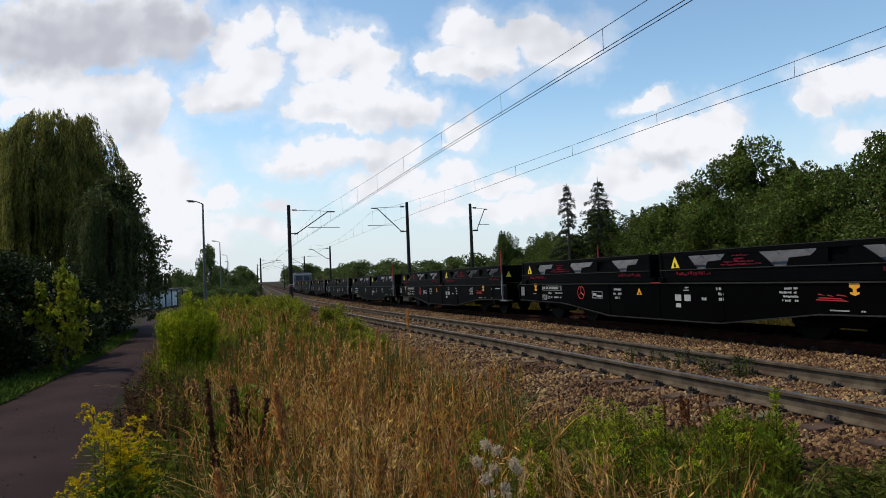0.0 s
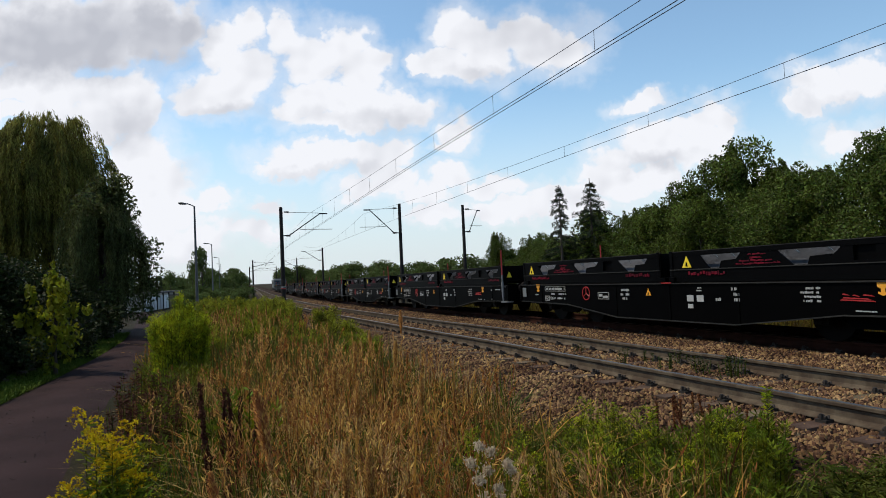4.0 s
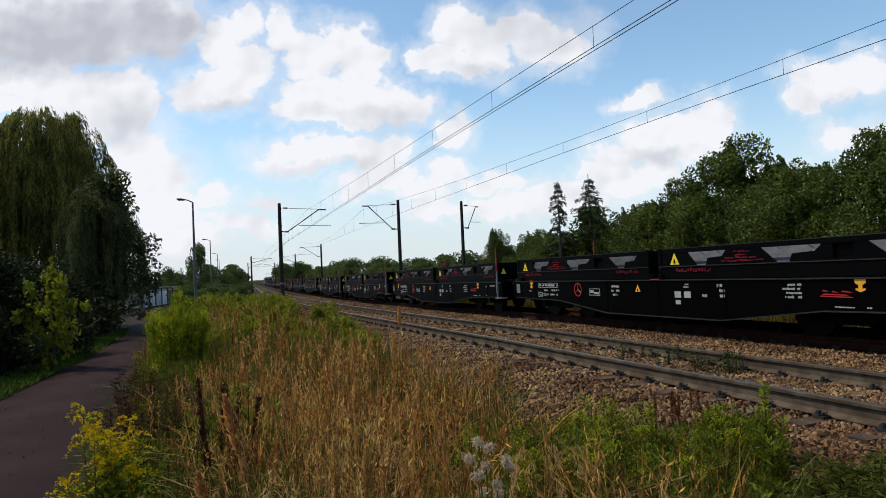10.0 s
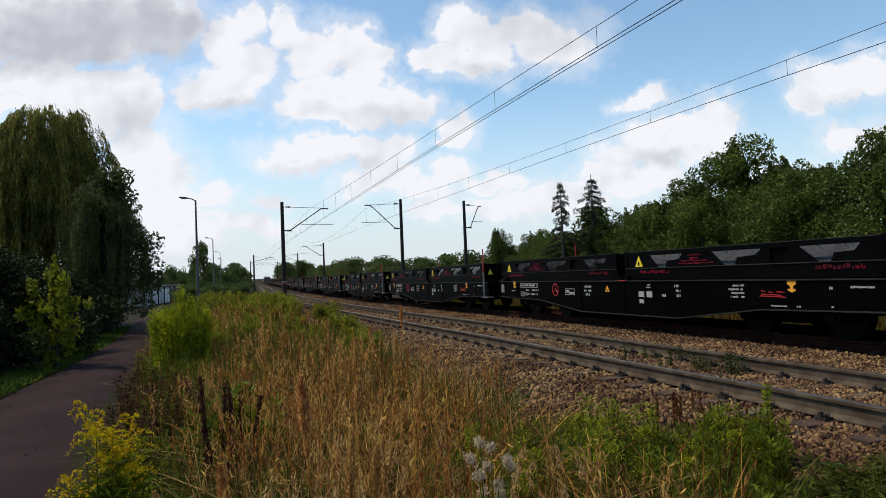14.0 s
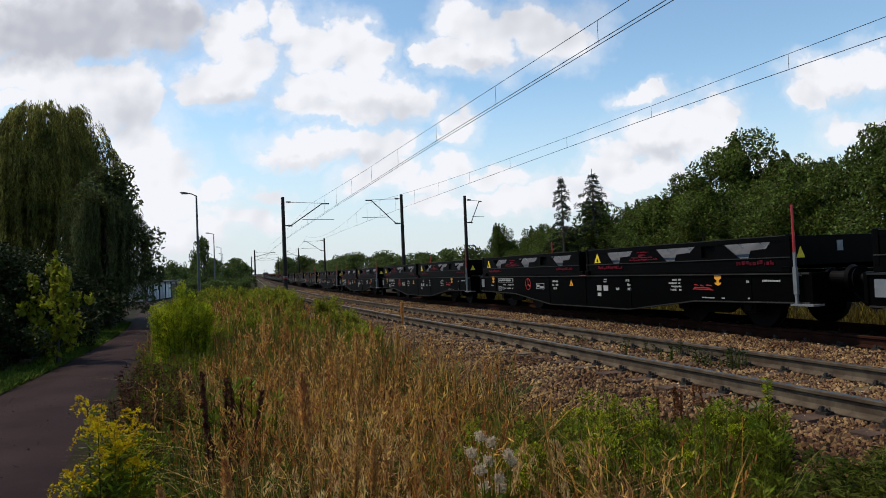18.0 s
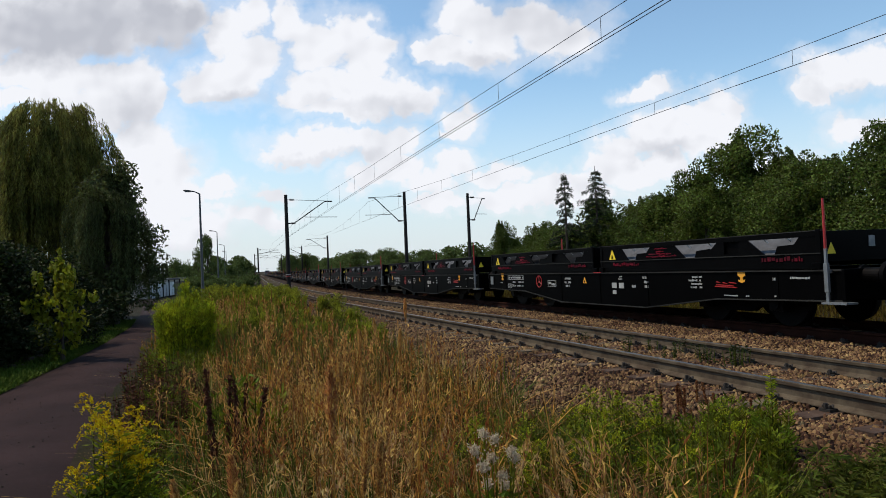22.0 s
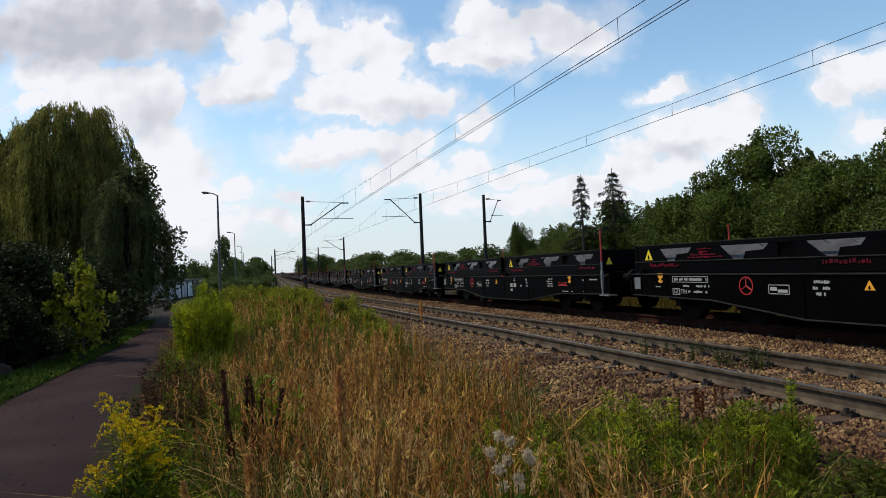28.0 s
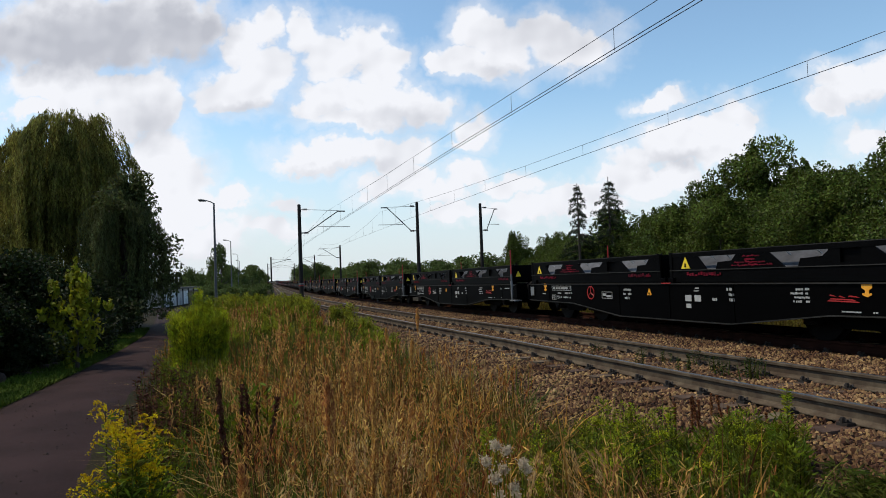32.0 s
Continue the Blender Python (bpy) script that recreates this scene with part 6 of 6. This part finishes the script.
for i, (x, y, s) in enumerate([(6.84, 9.3, 1.0), (6.5, 7.85, 1.3), (6.95, 8.15, 1.2), (6.52, 7.2, 1.4), (6.8, 6.9, 1.5), (6.6, 6.75, 1.6), (6.3, 8.6, 0.9), (6.7, 10.4, 0.9), (6.7, 7.5, 1.2), (6.75, 8.6, 1.1)]):
    plant("track_weed", sprig, x, y, "small dark weed growing between rails", "weed", i * 1.2, s, "weeds between the rails", z=-0.2)
budding = goldenrod_meshes(30, 5, 0.72, 0.13, 12, M["weed"], M["lime"], leaf=0.075, rise=0.9)
for i in range(16):
    x = rng_w.uniform(1.8, 3.7)
    y = max(x * 1.02, rng_w.uniform(3.5, 5.6 - max(0.0, x - 2.4) * 0.6))
    plant("goldenrod", budding, x, y, "budding goldenrod with yellow-green tips beside ballast", "goldenrod", i * 1.1, rng_w.uniform(0.75, 1.1), "budding goldenrod beside the ballast")
tall_weed = goldenrod_meshes(10, 3, 0.85, 0.06, 0, M["lime"], M["lime"], leaf=0.09)
plant("weed_plant", tall_weed, 4.7, 4.45, "single pale green weed on the ballast edge", "weed", 0.0, 0.62)
plant("weed_plant", tall_weed, 3.85, 4.9, "single pale green weed on the ballast edge", "weed", 1.0, 0.6)


def build_dock(x, y, height, seed, lean, material=M["dead"], thick=0.046):
    t = thing("dead_dock", "dead dark brown dock stem with seed clusters" if thick > 0.04 else "withered red-brown dock stem on ballast", "weed", pose(x, y, -0.6, 0, lean, seed * 70), group="dead dock stems in the grass")
    rng = np.random.default_rng(seed)
    part("stem", rod(bmesh.new(), (0, 0, 0), (0, 0, height), 0.010, 0.004, n=6), material, t)
    n = 420
    s = rng.uniform(0.35, 1.0, n)
    a = rng.uniform(0, 6.283, n)
    r = thick * rng.uniform(0.1, 1, n) * (1.15 - s * 0.55) * (0.3 + 0.7 * np.abs(np.sin(s * 13 + seed) * np.sin(s * 29 + 2 * seed)))
    c = np.stack([np.cos(a) * r, np.sin(a) * r, s * height], 1)
    part("seed_head", quads_mesh("seed_head", leaf_quads(c, 0.03, 0.02 * thick / 0.046, rng), material), None, t)["kind"] = "stuff"


for i, (x, y, h, l) in enumerate([(0.23, 6.0, 1.12, -7), (0.29, 6.15, 0.92, 8), (0.47, 6.1, 0.98, 4), (0.42, 6.35, 0.85, -8), (0.53, 6.05, 0.9, 9), (0.37, 5.9, 0.85, 7), (0.33, 6.3, 1.0, -6), (0.5, 6.3, 0.9, -2), (0.3, 5.2, 0.55, 25)]):
    build_dock(x, y, h, i + 1, l)


for i in range(14):
    build_dock(rng_w.uniform(3.7, 4.9), rng_w.uniform(4.2, 5.6), rng_w.uniform(0.45, 0.75), 20 + i, rng_w.uniform(-14, 14), M["docks"], 0.024)


def build_thistle():
    t = thing("thistle", "gone-over thistle with white downy heads", "thistle", pose(1.42, 3.05, -0.6))
    rng = np.random.default_rng(5)
    heads = [(-0.05, 0.0, 1.08), (0.03, 0.05, 1.03), (-0.09, 0.02, 1.0), (0.08, -0.02, 0.98), (-0.07, -0.03, 0.93), (0.0, 0.03, 0.95), (0.12, 0.03, 0.93), (0.03, -0.02, 0.87), (0.07, 0.04, 0.80), (-0.02, 0.04, 0.82)]
    for hx, hy, hz in heads:
        hx, hy, hz = hx * 1.05, hy * 1.05, 0.92 + (hz - 0.95) * 1.0
        part("stem", rod(bmesh.new(), (hx * 0.2, hy * 0.2, 0.0), (hx, hy, hz), 0.006, 0.003, n=5), M["weed"], t)
        c = np.array((hx, hy, hz))[None] + rng.normal(0, 0.013, (260, 3))
        part("flower_head", quads_mesh("flower_head", leaf_quads(c, 0.016, 0.006, rng), M["fluff"]), None, t, "white downy seed head")["kind"] = "stuff"
    c = np.stack([rng.normal(0, 0.07, 90), rng.normal(0, 0.07, 90), rng.uniform(0.1, 0.85, 90)], 1)
    part("leaves", quads_mesh("leaves", leaf_quads(c, 0.12, 0.03, rng), M["weed"]), None, t)["kind"] = "stuff"


build_thistle()

near_plumes = []


def build_reed(x, y, height, seed, lean, plume=0.28, thick=0.026):
    t = thing("reed_grass", "single tall reed grass with a golden-brown plume", "grass", pose(x, y, -0.62, lean[0], lean[1], 0), group="tall reed grasses close by")
    rng = np.random.default_rng(seed)
    bm = rod(bmesh.new(), (0, 0, 0), (0, 0, height * 0.6), 0.0035, 0.0028, n=5)
    rod(bm, (0, 0, height * 0.6), (0, 0, height), 0.0028, 0.0015, n=5)
    part("stalk", bm, M["dry"], t)
    n = 1000
    s = rng.uniform(0, 1, n)
    a = rng.uniform(0, 6.283, n)
    r = thick * np.sin(np.minimum(1, s * 1.15 + 0.08) * 2.8) * rng.uniform(0.2, 1, n)
    c = np.stack([np.cos(a) * r, np.sin(a) * r, height - plume * s], 1)
    ax = np.stack([np.cos(a) * 0.35, np.sin(a) * 0.35, np.full(n, 1.0)], 1)
    part("plume", quads_mesh("plume", leaf_quads(c, 0.028, 0.006, rng, axis=ax), M["rust"] if seed in (40, 41, 46) else M["plume"]), None, t, "feathery golden-brown plume")["kind"] = "stuff"
    b = rng.uniform(0, 6.283, 5)
    v, f, _, _ = blades(np.zeros(5), np.zeros(5), rng.uniform(0.1, 0.5, 5), rng.uniform(0.25, 0.4, 5), np.full(5, 0.009), rng, 0.25, 0.3)
    part("leaves", faces_mesh("leaves", v, f, M["dry"]), None, t)["kind"] = "stuff"
    near_plumes.append((t, (x, y), lean, seed))
    return t


for i, (x, y, h, lean) in enumerate([(0.51, 2.5, 1.55, (0, 0)), (0.27, 3.0, 1.16, (2, -5)), (0.62, 2.9, 1.2, (-3, 6)), (0.05, 3.1, 1.05, (0, -6)), (0.13, 2.9, 1.08, (3, 4)), (0.8, 3.2, 1.1, (2, 5)), (2.6, 8.0, 1.5, (0, 0)),
                                     (2.35, 8.4, 1.25, (0, -2)), (0.95, 4.0, 1.3, (0, 3)), (1.5, 6.0, 1.35, (2, 0)), (1.9, 6.3, 1.3, (0, 4)), (1.2, 5.2, 1.25, (0, -3)), (2.2, 7.2, 1.2, (2, 3)), (1.7, 4.9, 1.15, (0, 2))]):
    build_reed(x, y, h, 40 + i, lean)


def build_oat(x, y, seed, size):
    """A tuft of oat grass whose pale, ripe heads hang over."""
    t = thing("oat_grass", "tuft of ripe oat grass with pale hanging heads", "grass", pose(x, y, -0.62), group="oat grass tufts close by")
    rng = np.random.default_rng(seed)
    n = 9
    a = rng.uniform(0, 6.283, n)
    stems, heads, axes = bmesh.new(), [], []
    for k in range(n):
        d = np.array([math.cos(a[k]), math.sin(a[k]), 0.0])
        last = Vector((0.03 * d[0], 0.03 * d[1], 0))
        reach, rise = size * rng.uniform(0.12, 0.3), size * rng.uniform(0.6, 0.85)
        for q in range(1, 7):
            w = q / 6
            p = Vector((d[0] * reach * w ** 1.6, d[1] * reach * w ** 1.6, rise * math.sin(w * 1.9) / 0.95))
            rod(stems, last, p, 0.0022, 0.0016, n=4)
            last = p
        m = 34
        w = rng.uniform(0, 1, m)
        heads.append(np.array(last)[None] + d * (0.05 * w)[:, None] + np.stack([rng.normal(0, 0.012, m), rng.normal(0, 0.012, m), 0.05 - 0.17 * w], 1))
        axes.append(np.tile(d * 0.3 + np.array([0, 0, -1.0]), (m, 1)))
    part("stalk", stems, M["straw"], t)["kind"] = "stuff"
    c = leaf_quads(np.concatenate(heads), 0.045, 0.009, rng, axis=np.concatenate(axes))
    part("seed_head", quads_mesh("seed_head", c, M["oat"]), None, t, "pale hanging seed heads")["kind"] = "stuff"


for i, (x, y, size) in enumerate([(0.41, 2.95, 0.95), (0.67, 2.95, 1.0), (0.05, 3.2, 0.8), (0.85, 3.3, 0.95), (1.75, 3.05, 0.95), (1.15, 3.5, 0.9), (1.95, 3.5, 0.9), (0.6, 3.7, 0.95), (1.5, 4.2, 0.95), (2.25, 4.0, 0.9), (1.0, 4.6, 1.0)]):
    build_oat(x, y, 70 + i, size)


# ---- garages, stones and houses ----
def build_garages():
    a, b = Vector((-2.2, 60.0, 0)), Vector((0.6, 74.0, 0))
    d = (b - a).normalized()
    yaw = math.degrees(math.atan2(d.y, d.x))
    n = 6
    w = (b - a).length / n
    for i in range(n):
        at = a + d * w * i
        g = thing("garage", "low garage with a painted sheet-metal door and a flat roof", "garage", pose(at.x, at.y, -0.6, 0, 0, yaw), group="row of garages")
        part("wall", boxed(0, w, 0.05, 5.5, 0, 1.45), M["brickpale"], g)
        part("roof", boxed(-0.02, w + 0.02, -0.15, 5.6, 1.45, 1.6, bevel=0.02), M["roof"], g, "flat dark roof edge")
        door = part("door", boxed(0.25, w - 0.25, -0.01, 0.05, 0.02, 1.25, bevel=0.01), M["plaster"] if i < 4 else M["brown"], g, "white double door" if i < 4 else "brown double door")
        part("door_seam", boxed(w / 2 - 0.02, w / 2 + 0.02, -0.022, -0.008, 0.04, 1.23), M["brown"], door)
        part("post", boxed(-0.12, 0.12, -0.03, 0.06, 0, 1.45), M["mast"], g)


build_garages()


def build_boulder(x, y, s, seed, label="pale field stone lying in turf"):
    bm = bmesh.new()
    bmesh.ops.create_icosphere(bm, subdivisions=3, radius=1)
    for v in bm.verts:
        k = 1 + 0.35 * noise.noise(v.co * 1.3 + Vector((seed, 0, 0))) + 0.1 * noise.noise(v.co * 4 + Vector((0, seed, 0)))
        v.co = Vector((v.co.x * s[0], v.co.y * s[1], max(v.co.z, -0.4) * s[2])) * k
    ob = part("boulder", bm, M["boulder"])
    ob.matrix_basis = pose(x, y, -0.6 + s[2] * 0.3, 0, 0, seed * 40)
    for p in ob.data.polygons:
        p.use_smooth = True
    return tagged(ob, label, "stone", "stones beside the lane")


for i, (x, y, s) in enumerate([(-3.45, 17.2, (0.14, 0.11, 0.08)), (-3.3, 18.4, (0.16, 0.12, 0.1)), (-3.25, 17.4, (0.12, 0.1, 0.05)), (-2.95, 22.6, (0.18, 0.16, 0.14)), (-2.85, 22.2, (0.14, 0.12, 0.12)), (-3.2, 19.0, (0.14, 0.12, 0.07))]):
    build_boulder(x, y, s, i + 1)
build_boulder(-3.75, 16.2, (0.15, 0.14, 0.2), 9, "brown weathered stump-like stone under shrubs")


# ---- what moves ----
def along(y, length):
    """The pose of a rigid piece of the train whose rear end is at y on the curved, falling line."""
    a, b = on_line(FAR_TRACK, y + length * 0.12), on_line(FAR_TRACK, y + length * 0.88)
    yaw = -math.degrees(math.atan2(b.x - a.x, b.y - a.y))
    fall = math.degrees(math.atan2(b.z - a.z, (b - a).length))
    return pose(*((a + b) / 2), 0, 0, yaw) @ pose(0, 0, 0, fall) @ pose(0, -length / 2, 0)


def motions():
    for at, wagon in wagons:
        rows = []
        for t, run in enumerate(TRAIN_RUN):
            rows.append((t, along(run + at, 12.3)))
        walk(wagon, rows)
    for at, gap, tray in trays:
        rows = []
        for t, run in enumerate(TRAIN_RUN):
            rows.append((t, along(run + at, 12.3) @ pose(0, gap, 1.07)))
        walk(tray, rows)
    rows = []
    for t, run in enumerate(TRAIN_RUN):
        rows.append((t, along(run + 355.6, 15.4)))
    walk(locomotive, rows)
    # the closest reed grasses sway in the wind
    sway = [(0, -7.6), (1, -7.7), (2, -9.4), (3, -9.5), (5, -8.5), (6, -8), (7, -8.9), (8, -10.3), (9, -10.3), (10, -13), (11, -16.6), (12, -14), (13, -10),
            (14, -3.3), (16, -3.8), (17, -4.2), (18, -3.4), (20, -0.4), (22, 0), (25, -0.5), (28, -1), (30, -1), (32, -2)]
    for reed, (x, y), lean, seed in near_plumes[:6]:
        k = 1.0 if seed == 40 else 0.3
        walk(reed, [(t, pose(x, y, -0.62, lean[0], lean[1] + a * k + (0 if seed == 40 else math.sin(t * 1.3 + seed)), 0)) for t, a in sway])


motions()
